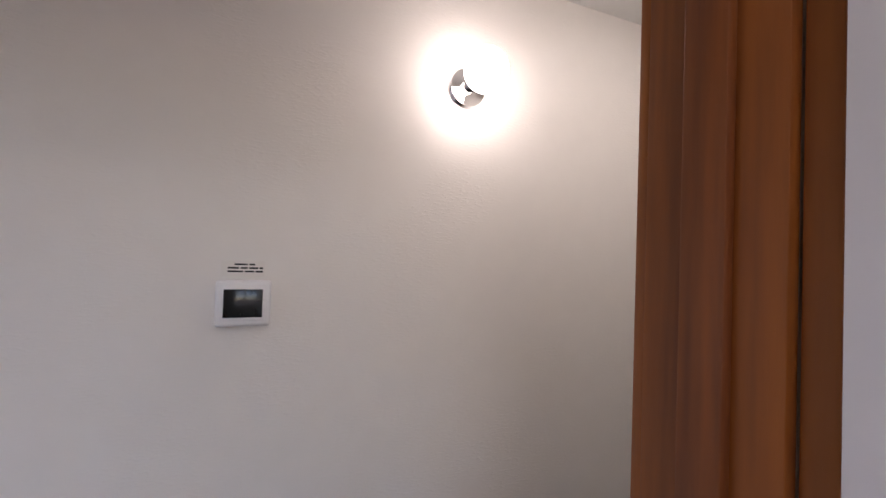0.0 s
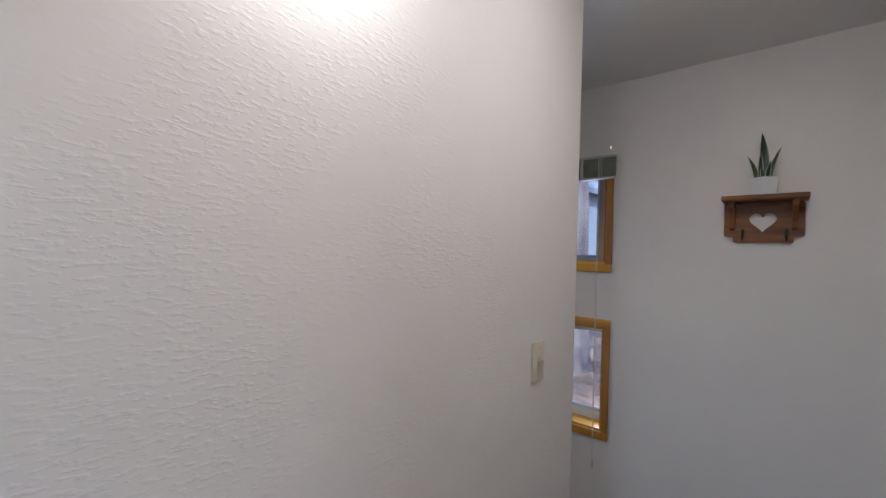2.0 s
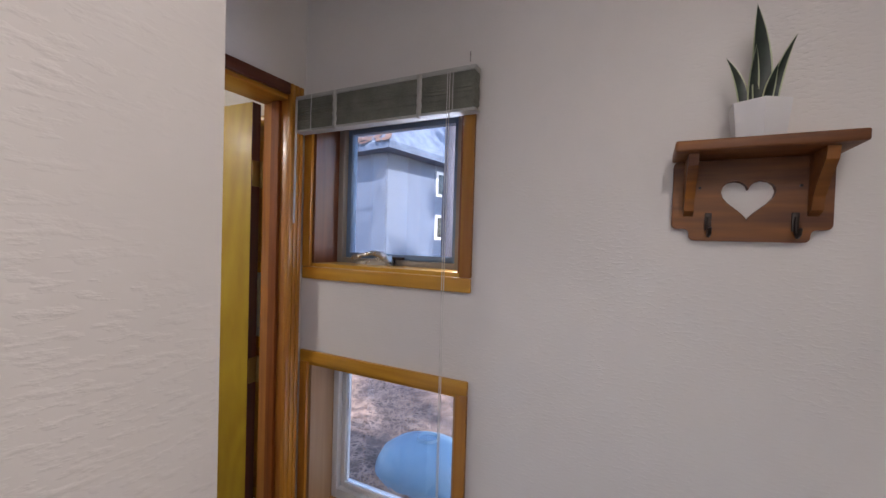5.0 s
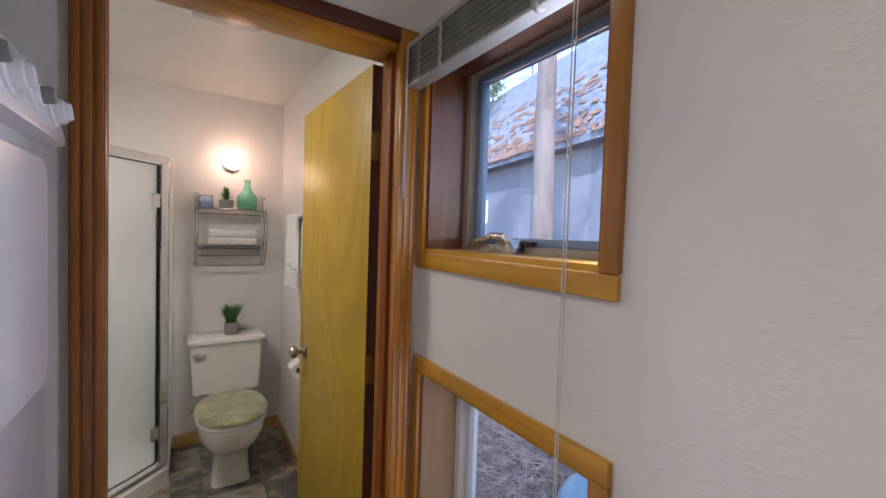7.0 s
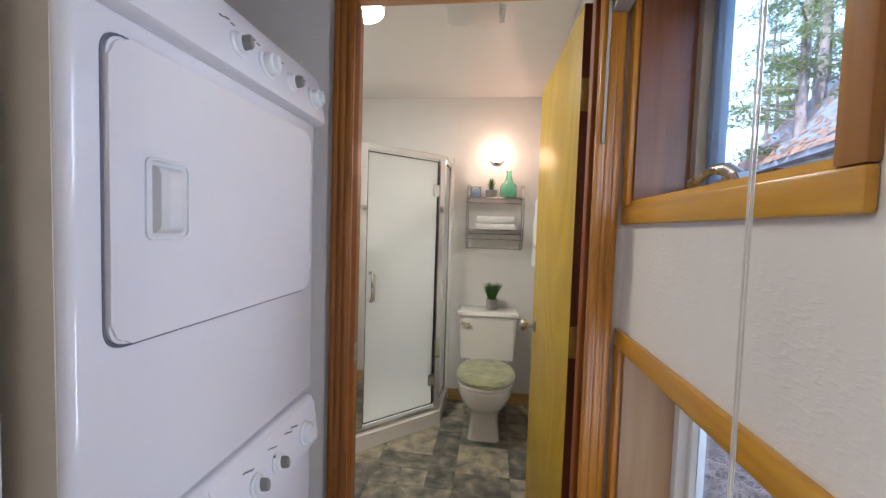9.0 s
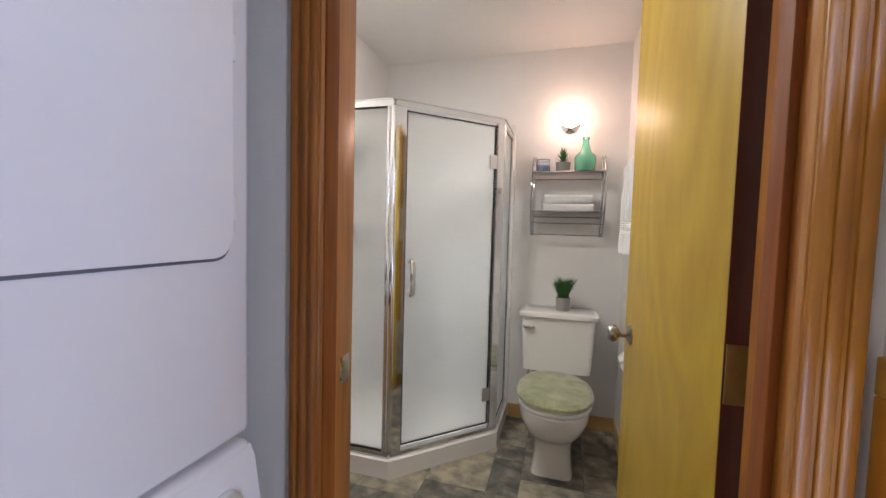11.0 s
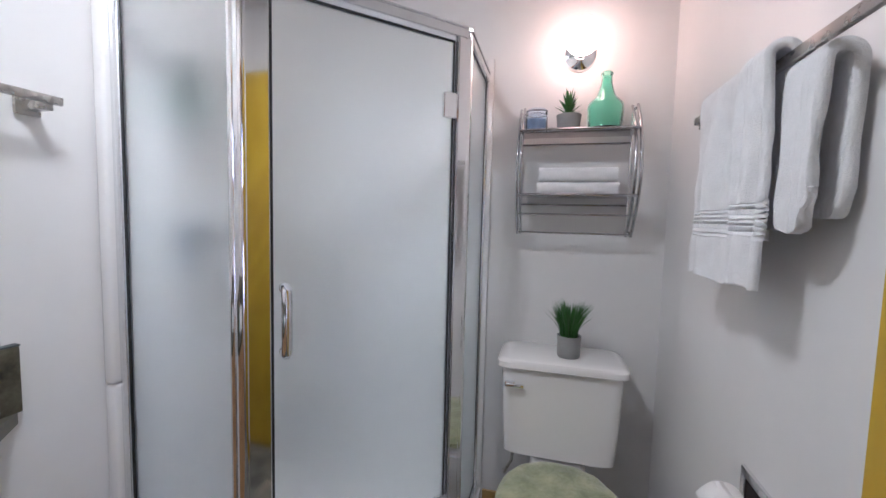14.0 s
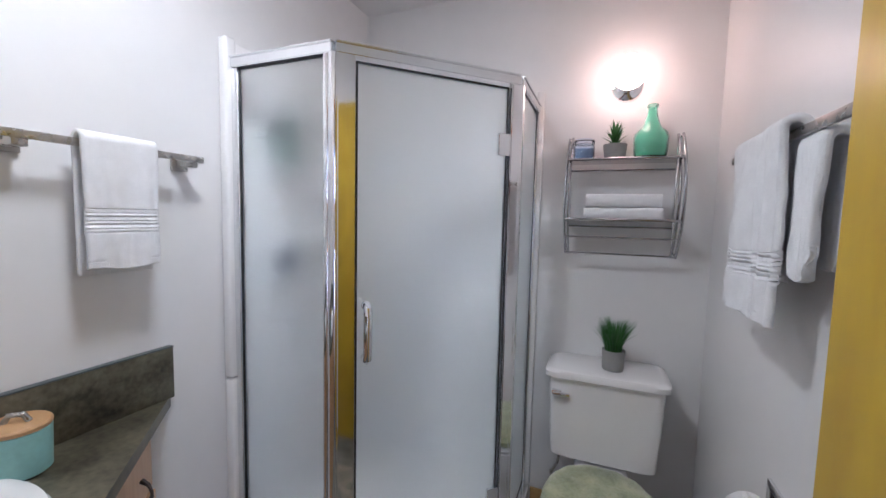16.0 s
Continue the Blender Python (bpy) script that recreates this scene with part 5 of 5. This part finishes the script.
for a, b in ((0.04, 0.36), (0.37, 0.72), (0.73, 1.05)):
    bm = bmesh.new()
    strip(bm, f0 + fd * a + fn * 0.011, f0 + fd * b + fn * 0.011, 0.018, 0.10, 0.585, 0.003)
    d = part("door", bm, M_CABINET, va, "maple cabinet door")
    bm = bmesh.new()
    for c0, c1, z0, z1 in ((a, a + 0.05, 0.10, 0.585), (b - 0.05, b, 0.10, 0.585), (a + 0.05, b - 0.05, 0.10, 0.15), (a + 0.05, b - 0.05, 0.535, 0.585)):
        strip(bm, f0 + fd * c0 + fn * 0.023, f0 + fd * c1 + fn * 0.023, 0.006, z0, z1, 0.001)
    part("door_rail", bm, M_CABINET, d)
    bm = bmesh.new()
    strip(bm, f0 + fd * a + fn * 0.011, f0 + fd * b + fn * 0.011, 0.018, 0.60, 0.755, 0.004)
    dr = part("drawer", bm, M_CABINET, va, "maple drawer front")
    bm = bmesh.new()
    mid = f0 + fd * ((a + b) / 2) + fn * 0.02
    p0, p1 = mid - fd * 0.045, mid + fd * 0.045
    add_tube(bm, [(*(p0.lerp(p1, k / 10) + fn * (0.004 + 0.03 * math.sin(math.pi * k / 10) ** 0.6)), 0.68 - 0.02 * math.sin(math.pi * k / 10)) for k in range(11)], [0.007, 0.005, 0.004, 0.004, 0.004, 0.005, 0.004, 0.004, 0.004, 0.005, 0.007], 10)
    part("pull", bm, M_DARKMET, dr, "dark iron bail pull")
    bm = bmesh.new()
    p0 = f0 + fd * (b - 0.035) + fn * 0.026
    add_tube(bm, [(*(p0 + fn * (0.002 + 0.028 * math.sin(math.pi * k / 10) ** 0.6)), 0.53 - 0.008 * k) for k in range(11)], [0.007, 0.005, 0.004, 0.004, 0.004, 0.005, 0.004, 0.004, 0.004, 0.005, 0.007], 10)
    part("pull", bm, M_DARKMET, d, "dark iron bail pull")
wt = thing("vanity_worktop", (-1.3, 1.2, CT), "dark slate-look laminate worktop with a low backsplash", "worktop")
bm = bmesh.new()
oval = []
for k in range(48):
    u, v = 0.285 * math.cos(math.pi * k / 24), 0.21 * math.sin(math.pi * k / 24)
    oval.append((-1.29 + (-u - v) * 0.7071, 1.225 + (u - v) * 0.7071))
edge_loops = []
for z in (CT - 0.032, CT):
    es = []
    for pts in ([(-1.549, 0.938), (-0.78, 0.938), (-0.78, 1.043), (-1.549, 1.872)], oval):
        vs = [bm.verts.new((x, y, z)) for x, y in pts]
        es += [bm.edges.new((vs[k], vs[(k + 1) % len(vs)])) for k in range(len(vs))]
        edge_loops.append(vs)
    bmesh.ops.triangle_fill(bm, edges=es, use_beauty=True)
for a, b in ((edge_loops[0], edge_loops[2]), (edge_loops[1], edge_loops[3])):
    for k in range(len(a)):
        bm.faces.new((a[k], a[(k + 1) % len(a)], b[(k + 1) % len(b)], b[k]))
part("top", bm, M_LAM, wt, smooth=False)
part("backsplash", box((-1.549, 0.96, CT + 0.0005), (-1.530, 1.872, CT + 0.152), 0.002), M_LAM, wt)
part("backsplash", box((-1.549, 0.9385, CT + 0.0005), (-0.79, 0.9575, CT + 0.152), 0.002), M_LAM, wt)
part("edge_strip", box((-1.549, 0.96, CT + 0.1525), (-1.529, 1.873, CT + 0.156), 0.0005), M_PANEL, wt, "pale grey top edge strip")
si = thing("oval_basin", (-1.30, 1.22, CT), "white oval drop-in basin with a wide rim", "basin")
bm = bmesh.new()
sm = Matrix.Translation((-1.29, 1.225, CT + 0.001)) @ Matrix.Rotation(radians(135), 4, "Z")
add_lathe(bm, [(0.262, 0.0), (0.265, 0.008), (0.258, 0.018), (0.24, 0.023), (0.222, 0.021), (0.212, 0.012)], m=sm, seg=56, sx=1.14, sy=0.84)
part("rim", bm, M_PORC, si)
bm = bmesh.new()
add_lathe(bm, [(0.212, 0.012), (0.200, -0.02), (0.185, -0.07), (0.15, -0.11), (0.10, -0.128), (0.03, -0.135), (0, -0.135)], m=sm, seg=56, sx=1.14, sy=0.84)
part("bowl", bm, M_PORC, si)
bm = bmesh.new()
add_lathe(bm, [(0, -0.131), (0.024, -0.131), (0.028, -0.1335), (0.028, -0.136)], m=sm, seg=24)
part("drain", bm, M_CHROME, si, "chrome drain")
fa = thing("basin_tap", (-1.45, 1.08, CT), "chrome basin tap behind the oval basin", "tap")
bm = bmesh.new()
d0 = Vector((1, 1)).normalized()
c0 = Vector((-1.47, 1.03))
add_tube(bm, [(*c0, CT + 0.0005), (*c0, CT + 0.08), (*(c0 + d0 * 0.03), CT + 0.12), (*(c0 + d0 * 0.10), CT + 0.12), (*(c0 + d0 * 0.13), CT + 0.09)], 0.012, 16)
add_tube(bm, [(*c0, CT + 0.0005), (*c0, CT + 0.012)], 0.028, 20)
part("spout", bm, M_CHROME, fa)
M_TEAL = mat("pale_teal_ceramic", (0.27, 0.50, 0.48), 0.4, var=0.15, scale=10)
M_LIDWOOD = wood("lid_wood", (0.58, 0.36, 0.17), (0.42, 0.24, 0.1), 0)
ca = thing("canister", (-1.475, 1.505, CT), "pale teal ceramic canister with a wooden lid on the worktop", "canister")
bm = bmesh.new()
add_lathe(bm, [(0, 0.001), (0.046, 0.001), (0.053, 0.006), (0.056, 0.098), (0.053, 0.1), (0, 0.1)], (-1.475, 1.505, CT), seg=40)
part("body", bm, M_TEAL, ca)
bm = bmesh.new()
add_lathe(bm, [(0, 0.1005), (0.056, 0.1005), (0.057, 0.108), (0.054, 0.112), (0, 0.112)], (-1.475, 1.505, CT), seg=40)
part("lid", bm, M_LIDWOOD, ca, "round wooden lid")
bm = bmesh.new()
add_tube(bm, [(-1.49, 1.49, CT + 0.112), (-1.483, 1.497, CT + 0.128), (-1.467, 1.513, CT + 0.128), (-1.46, 1.52, CT + 0.112)], 0.006, 10)
part("lid_loop", bm, M_NICKEL, ca, "small leather-like loop")

for ch in ca.children:
    for v in ch.data.vertices:
        v.co = Vector((-1.475, 1.505, CT)) + (v.co - Vector((-1.475, 1.505, CT))) * 0.98

# ---- ceiling fittings ----
fan = thing("extractor_fan", (-0.43, 1.63, CEIL), "white ceiling extractor fan with slotted sides", "extractor fan")
part("housing", box((-0.578, 1.50, CEIL - 0.010), (-0.292, 1.765, CEIL - 0.001), 0.003), M_PLASTIC, fan)
part("grille", box((-0.553, 1.505, CEIL - 0.046), (-0.317, 1.758, CEIL - 0.0105), 0.006, 3), M_FAN, fan, "flat white grille panel")
# Dark strips behind the ribs paint the shade inside the slots.
for s0 in (-0.574, -0.3155):
    part("slot_backing", box((s0 + 0.003, 1.512, CEIL - 0.030), (s0 + 0.017, 1.752, CEIL - 0.0105)), M_PANEL, fan, "dark strip for the shade between the ribs")
    for k in range(12):
        part("slot_rib", box((s0, 1.512 + k * 0.0205, CEIL - 0.042), (s0 + 0.0195, 1.524 + k * 0.0205, CEIL - 0.0305), 0.001, 1), M_PLASTIC, fan)
part("front_label", box((-0.45, 1.7585, CEIL - 0.026), (-0.41, 1.760, CEIL - 0.020)), M_PANEL, fan)
cl = thing("ceiling_light", (-0.965, 1.58, CEIL), "round lit ceiling light with a white diffuser", "ceiling light")
bm = bmesh.new()
add_lathe(bm, [(0, 0), (0.13, 0), (0.134, -0.045), (0.127, -0.047), (0.12, -0.03), (0, -0.024)], (-0.965, 1.58, CEIL - 0.001), seg=40)
part("rim", bm, M_NICKEL, cl)
bm = bmesh.new()
add_lathe(bm, [(0.122, -0.041), (0.11, -0.050), (0.08, -0.060), (0.04, -0.065), (0, -0.066)], (-0.965, 1.58, CEIL - 0.001), seg=40)
part("diffuser", bm, M_DIFF, cl, "glowing white diffuser")

# Unseen fill light, added to brighten the hall wall through the doorway.
rl = thing("ceiling_light", (-2.6, -1.9, CEIL), "unseen round fill light added in the starting room", "ceiling light")
bm = bmesh.new()
add_lathe(bm, [(0, 0), (0.17, 0), (0.172, -0.02), (0.165, -0.024), (0, -0.024)], (-2.6, -1.9, CEIL - 0.001), seg=40)
part("rim", bm, M_NICKEL, rl)
bm = bmesh.new()
add_lathe(bm, [(0.16, -0.025), (0.15, -0.05), (0.10, -0.07), (0.04, -0.078), (0, -0.079)], (-2.6, -1.9, CEIL - 0.001), seg=40)
part("diffuser", bm, M_FILL_ROOM, rl, "glowing white diffuser")

# Unseen fill light, added to even out the hall's brightness.
hl = thing("ceiling_light", (-1.35, -0.56, CEIL), "unseen round fill light added on the hall ceiling", "ceiling light")
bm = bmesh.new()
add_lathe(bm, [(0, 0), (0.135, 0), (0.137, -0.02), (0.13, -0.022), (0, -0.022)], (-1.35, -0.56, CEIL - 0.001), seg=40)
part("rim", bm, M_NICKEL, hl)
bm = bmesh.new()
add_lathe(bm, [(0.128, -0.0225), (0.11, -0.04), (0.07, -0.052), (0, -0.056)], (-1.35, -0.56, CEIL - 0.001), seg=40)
part("diffuser", bm, M_FILL_HALL, hl, "glowing white diffuser")

# ---- baseboards ----
for nm, lo, hi in (("baseboard_1", (-0.63, 2.937, 0), (0.02, 2.949, 0.09)), ("baseboard_2", (0.021, 0.94, 0), (0.033, 2.949, 0.09)), ("baseboard_3", (-0.013, -0.815, 0), (-0.001, 0.78, 0.09)), ("baseboard_4", (-3.99, 0.002, 0), (-0.84, 0.014, 0.09)), ("baseboard_5", (-2.085, -0.829, 0), (-0.014, -0.817, 0.09)), ("baseboard_6", (-0.835, 0.015, 0), (-0.823, 0.15, 0.09))):
    setting(nm, box(lo, hi, 0.003), M_BASEB, "light oak baseboard", "baseboard")

M_BARK = mat("bark", (0.145, 0.14, 0.16), 0.95, scale=5, dark=(0.05, 0.045, 0.05), bump=1.0, bscale=30, stretch=(1, 1, 0.25))
M_NEEDLE = mat("pine_foliage", (0.10, 0.14, 0.07), 0.8, var=0.5, scale=3)
nt = M_NEEDLE.node_tree
tr, mx = nt.nodes.new("ShaderNodeBsdfTranslucent"), nt.nodes.new("ShaderNodeMixShader")
tr.inputs[0].default_value = (0.20, 0.28, 0.12, 1)
mx.inputs[0].default_value = 0.5
nt.links.new(nt.nodes["Principled BSDF"].outputs[0], mx.inputs[1])
nt.links.new(tr.outputs[0], mx.inputs[2])
nt.links.new(mx.outputs[0], nt.nodes["Material Output"].inputs[0])


def pine_tree(x, y, r, height, crown0, seed, leaves, label):
    t = thing("pine_tree", (x, y, GROUND), label, "tree", "pine trees around the house")
    rng = random.Random(seed)
    lean = (rng.uniform(-0.03, 0.03), rng.uniform(-0.03, 0.03))
    bm = bmesh.new()
    rows = []
    for k in range(41):
        f = (k / 40) ** 1.4
        z = height * f
        rad = r * (1 - 0.8 * f) * (1 + 0.5 * math.exp(-z / 0.25))
        row = []
        for j in range(28):
            a = 2 * math.pi * j / 28
            rr = rad * (1 + 0.08 * noise.noise((math.cos(a) * 4 + seed, math.sin(a) * 4, z * 1.2)) + 0.04 * noise.noise((math.cos(a) * 12, math.sin(a) * 12 + seed, z * 4)))
            row.append(bm.verts.new((x + lean[0] * z + rr * math.cos(a), y + lean[1] * z + rr * math.sin(a), GROUND - 0.15 + z)))
        rows.append(row)
    for a, b in zip(rows, rows[1:]):
        for j in range(28):
            bm.faces.new((a[j], a[(j + 1) % 28], b[(j + 1) % 28], b[j]))
    part("trunk", bm, M_BARK, t, "rough grey-brown bark")
    limbs, verts, faces = bmesh.new(), [], []
    for k in range(34):
        z = crown0 + (height - crown0) * (k + rng.random()) / 34
        a = rng.uniform(0, 6.28)
        ln = (0.35 + 1.9 * (1 - z / height) + 0.4 * rng.random()) * height / 14
        bx, by = x + lean[0] * z, y + lean[1] * z
        tip = Vector((bx + math.cos(a) * ln, by + math.sin(a) * ln, GROUND + z + ln * rng.uniform(-0.15, 0.25)))
        root = Vector((bx, by, GROUND + z))
        add_tube(limbs, [root, root.lerp(tip, 0.5) + Vector((0, 0, 0.08)), tip], [0.035, 0.02, 0.008], 5)
        for _ in range(leaves):
            f = rng.random() ** 0.6
            c = root.lerp(tip, 0.2 + 0.85 * f) + Vector((rng.gauss(0, 0.22), rng.gauss(0, 0.22), rng.gauss(0, 0.12)))
            u = Vector((rng.gauss(0, 1), rng.gauss(0, 1), rng.gauss(0, 0.6))).normalized() * rng.uniform(0.05, 0.12)
            v = u.orthogonal().normalized() * rng.uniform(0.014, 0.032)
            i = len(verts)
            verts += [c - u, c + v, c + u, c - v]
            faces.append((i, i + 1, i + 2, i + 3))
    part("limbs", limbs, M_BARK, t)
    me = bpy.data.meshes.new("crown")
    me.from_pydata(verts, [], faces)
    me.materials.append(M_NEEDLE)
    ob = new("crown", me)
    ob.parent = t
    ob.matrix_parent_inverse = t.matrix_basis.inverted()
    return t


pine_tree(4.05, 2.03, 0.30, 15, 6.5, 11, 60, "large pine tree with rough bark near the window")
near = pine_tree(3.35, 3.52, 0.165, 13, 5.5, 12, 60, "slender pine tree outside the hall window")
far = pine_tree(30, 40, 0.2, 15, 3.2, 13, 190, "tall pine tree in the surrounding woods")
rng = random.Random(8)
for k in range(52):
    a = radians(rng.uniform(6, 78))
    d = rng.uniform(17, 42) if a < radians(36) else rng.uniform(27, 45)
    copy_thing(far, Matrix.Translation((d * math.sin(a), d * math.cos(a), GROUND)) @ Matrix.Rotation(rng.uniform(0, 6.28), 4, "Z") @ Matrix.Diagonal([rng.uniform(0.8, 1.25)] * 3 + [1]))
# Unseen trees; the last five are added to dapple the sunlight.
for x, y in ((-9, -6), (-6, -10), (2, -9), (-12, -2), (7, -7), (-3, -12), (6, -2), (4.2, -3.6), (1.5, -4.6), (8.5, 0.5), (-1, -6.5)):
    copy_thing(far, Matrix.Translation((x, y, GROUND)) @ Matrix.Rotation(x, 4, "Z"))

# ---- neighbouring house ----
M_SIDING = mat("pale_grey_siding", (0.115, 0.145, 0.20), 0.7, var=0.08, scale=2)
M_ROOF = mat("blue_grey_shingle", (0.13, 0.17, 0.24), 0.85, scale=3, dark=(0.06, 0.08, 0.12), bump=0.6)
M_NEEDLES = mat("rusty_needles", (0.17, 0.108, 0.085), 0.95, scale=5, dark=(0.10, 0.066, 0.055), bump=0.8)
nh = tagged(thing("neighbour_house", (9, 10, GROUND), "pale grey neighbouring house with a needle-strewn roof", "house"))
c, w, e = Vector((8.6, 6.5)), Vector((11.2, 21.0)), Vector((16.2, 5.3))
n = w + (e - c)
bm = bmesh.new()
add_prism(bm, [c, e, n, w], GROUND - 0.2, 4.05)
part("wall", bm, M_SIDING, nh, smooth=False)
bm = bmesh.new()
for k in range(16):
    z = GROUND + 0.25 * k
    strip(bm, c.lerp(w, 0.0) + Vector((-0.02, 0)), w + Vector((-0.02, 0)), 0.02, z, z + 0.2495, 0)
    strip(bm, c + Vector((0, -0.02)), e + Vector((0, -0.02)), 0.02, z, z + 0.2495, 0)
part("siding_boards", bm, M_SIDING, nh, smooth=False)
bm = bmesh.new()
o = [c + Vector((-0.5, -0.4)), e + Vector((0.4, -0.5)), n + Vector((0.5, 0.4)), w + Vector((-0.4, 0.5))]
ridge = [c.lerp(e, 0.5) + Vector((0.4, 2.4)), w.lerp(n, 0.5) + Vector((-0.4, -2.4))]
lo = [bm.verts.new((p.x, p.y, 4.05)) for p in o]
lo2 = [bm.verts.new((p.x, p.y, 4.25)) for p in o]
rt = [bm.verts.new((p.x, p.y, 9.6)) for p in ridge]
bm.faces.new(lo)
for k in range(4):
    bm.faces.new((lo[k], lo[(k + 1) % 4], lo2[(k + 1) % 4], lo2[k]))
bm.faces.new((lo2[0], lo2[1], rt[0]))
bm.faces.new((lo2[1], lo2[2], rt[1], rt[0]))
bm.faces.new((lo2[2], lo2[3], rt[1]))
bm.faces.new((lo2[3], lo2[0], rt[0], rt[1]))
part("roof", bm, M_ROOF, nh, smooth=False)
bm = bmesh.new()
rng = random.Random(3)
p0, p1, r0, r1 = Vector((*o[0], 4.27)), Vector((*o[3], 4.27)), Vector((*ridge[0], 9.62)), Vector((*ridge[1], 9.62))
for k in range(900):
    f, g = rng.random(), rng.random() ** 2.2 * 0.55
    base = p0.lerp(p1, f)
    top = r0.lerp(r1, f)
    q = base.lerp(top, g)
    s = rng.uniform(0.08, 0.3)
    a = rng.uniform(0, 3.14)
    u = Vector((math.cos(a) * s, math.sin(a) * s, 0))
    v = Vector((-math.sin(a) * s * 0.6, math.cos(a) * s * 0.6, 0))
    nrm = (p1 - p0).cross(r0 - p0).normalized()
    for vec in (u, v):
        vec -= nrm * vec.dot(nrm)
    off = -nrm * 0.03 if nrm.z < 0 else nrm * 0.03
    bm.faces.new([bm.verts.new(q + off + d) for d in (u, v, -u, -v)])
tagged(part("needle_drift", bm, M_NEEDLES, nh, "rust-brown fallen needles on the roof", smooth=False), kind="stuff")
M_WHITETRIM = mat("white_trim_paint", (0.7, 0.7, 0.7), 0.5)
for f, z in ((0.30, 1.55), (0.30, 3.0), (0.62, 1.4)):
    q = c.lerp(e, f) + Vector((0, -0.03))
    d = (e - c).normalized()
    bm = bmesh.new()
    strip(bm, q, q + d * 0.85, 0.07, z, z + 0.85, 0)
    wn2 = part("window", bm, M_WHITETRIM, nh, "white-framed window")
    bm = bmesh.new()
    strip(bm, q + d * 0.1, q + d * 0.75, 0.09, z + 0.1, z + 0.75, 0)
    part("pane", bm, M_SCREEN, wn2, smooth=False)
q = c.lerp(w, 0.42) + Vector((-0.03, 0))
d = (w - c).normalized()
bm = bmesh.new()
strip(bm, q, q + d * 1.0, 0.07, 2.0, 2.9, 0)
wn2 = part("window", bm, M_WHITETRIM, nh, "white-framed window")
bm = bmesh.new()
strip(bm, q + d * 0.1, q + d * 0.9, 0.09, 2.1, 2.8, 0)
part("pane", bm, M_SCREEN, wn2, smooth=False)

# ---- tank outside ----
M_TANK = mat("pale_tank_paint", (0.16, 0.27, 0.36), 0.4, var=0.12, scale=5)
tk = thing("storage_tank", (1.75, 1.25, GROUND), "pale blue-grey domed storage tank on the pine needles", "tank")
bm = bmesh.new()
add_lathe(bm, [(0, 0.30), (0.12, 0.285), (0.22, 0.24), (0.30, 0.17), (0.34, 0.08), (0.35, 0.0), (0.35, -0.1), (0, -0.1)], (1.72, 1.2, GROUND - 0.01), seg=40, sy=1.25)
part("shell", bm, M_TANK, tk)
bm = bmesh.new()
add_lathe(bm, [(0.06, 0.29), (0.08, 0.31), (0.09, 0.29)], (1.72, 1.2, GROUND - 0.01), seg=30)
part("ring", bm, M_TANK, tk)

# ---- fallen needles ----
rng = random.Random(5)
verts, faces = [], []
for k in range(42000):
    x, y = 0.25 + 6.5 * rng.random() ** 1.5, rng.uniform(-0.5, 7.5)
    z = ground_height(x, y) + rng.uniform(0.003, 0.02)
    a, s = rng.uniform(0, 3.14), rng.uniform(0.035, 0.085) * (1 + x * 0.12)
    u, v = Vector((math.cos(a) * s, math.sin(a) * s, rng.uniform(-0.008, 0.008))), Vector((-math.sin(a), math.cos(a), 0)) * 0.0026 * (1 + x * 0.4)
    p = Vector((x, y, z))
    i = len(verts)
    verts += [p - u - v, p + u - v, p + u + v, p - u + v]
    faces.append((i, i + 1, i + 2, i + 3))
me = bpy.data.meshes.new("needles")
me.from_pydata(verts, [], faces)
M_STRAW = mat("straw_needles", (0.46, 0.34, 0.27), 0.8, scale=9, dark=(0.14, 0.10, 0.085))
me.materials.append(M_STRAW)
tagged(new("fallen_needles", me), "dry tan pine needles strewn on the ground", "pine needles", kind="stuff")

# ---- floor tiles ----
rng = random.Random(21)
CELL = 0.152
cells = {}
tile_meshes = {}


def tile_mesh(a, b):
    if (a, b) not in tile_meshes:
        bm = bmesh.new()
        add_box(bm, (0.001, 0.001, -0.003), (a * CELL - 0.001, b * CELL - 0.001, 0.0), 0.0008, 1)
        me = bpy.data.meshes.new("tile")
        bm.to_mesh(me)
        bm.free()
        me.materials.append(M_TILE)
        tile_meshes[(a, b)] = me
    return tile_meshes[(a, b)]


def inside(i, j):
    x, y = i * CELL, j * CELL
    return (-1.56 < x < 0.03 and 0.80 <= y < 2.95) or (-0.84 < x < 0.0 and -0.83 <= y < 0.80)


count = 0
for j in range(-6, 20):
    for i in range(-11, 1):
        if (i, j) in cells or not inside(i, j):
            continue
        sizes = [(2, 2), (2, 1), (1, 1), (1, 2), (1, 1), (2, 2), (2, 3)]
        rng.shuffle(sizes)
        for a, b in sizes + [(1, 1)]:
            block = [(i + u, j + v) for u in range(a) for v in range(b)]
            if all(q not in cells and inside(*q) for q in block):
                for q in block:
                    cells[q] = 1
                ob = new("tile", tile_mesh(a, b))
                ob.matrix_basis = Matrix.Translation((i * CELL - 0.02, j * CELL, 0))
                ob.parent = floor
                count += 1
                break
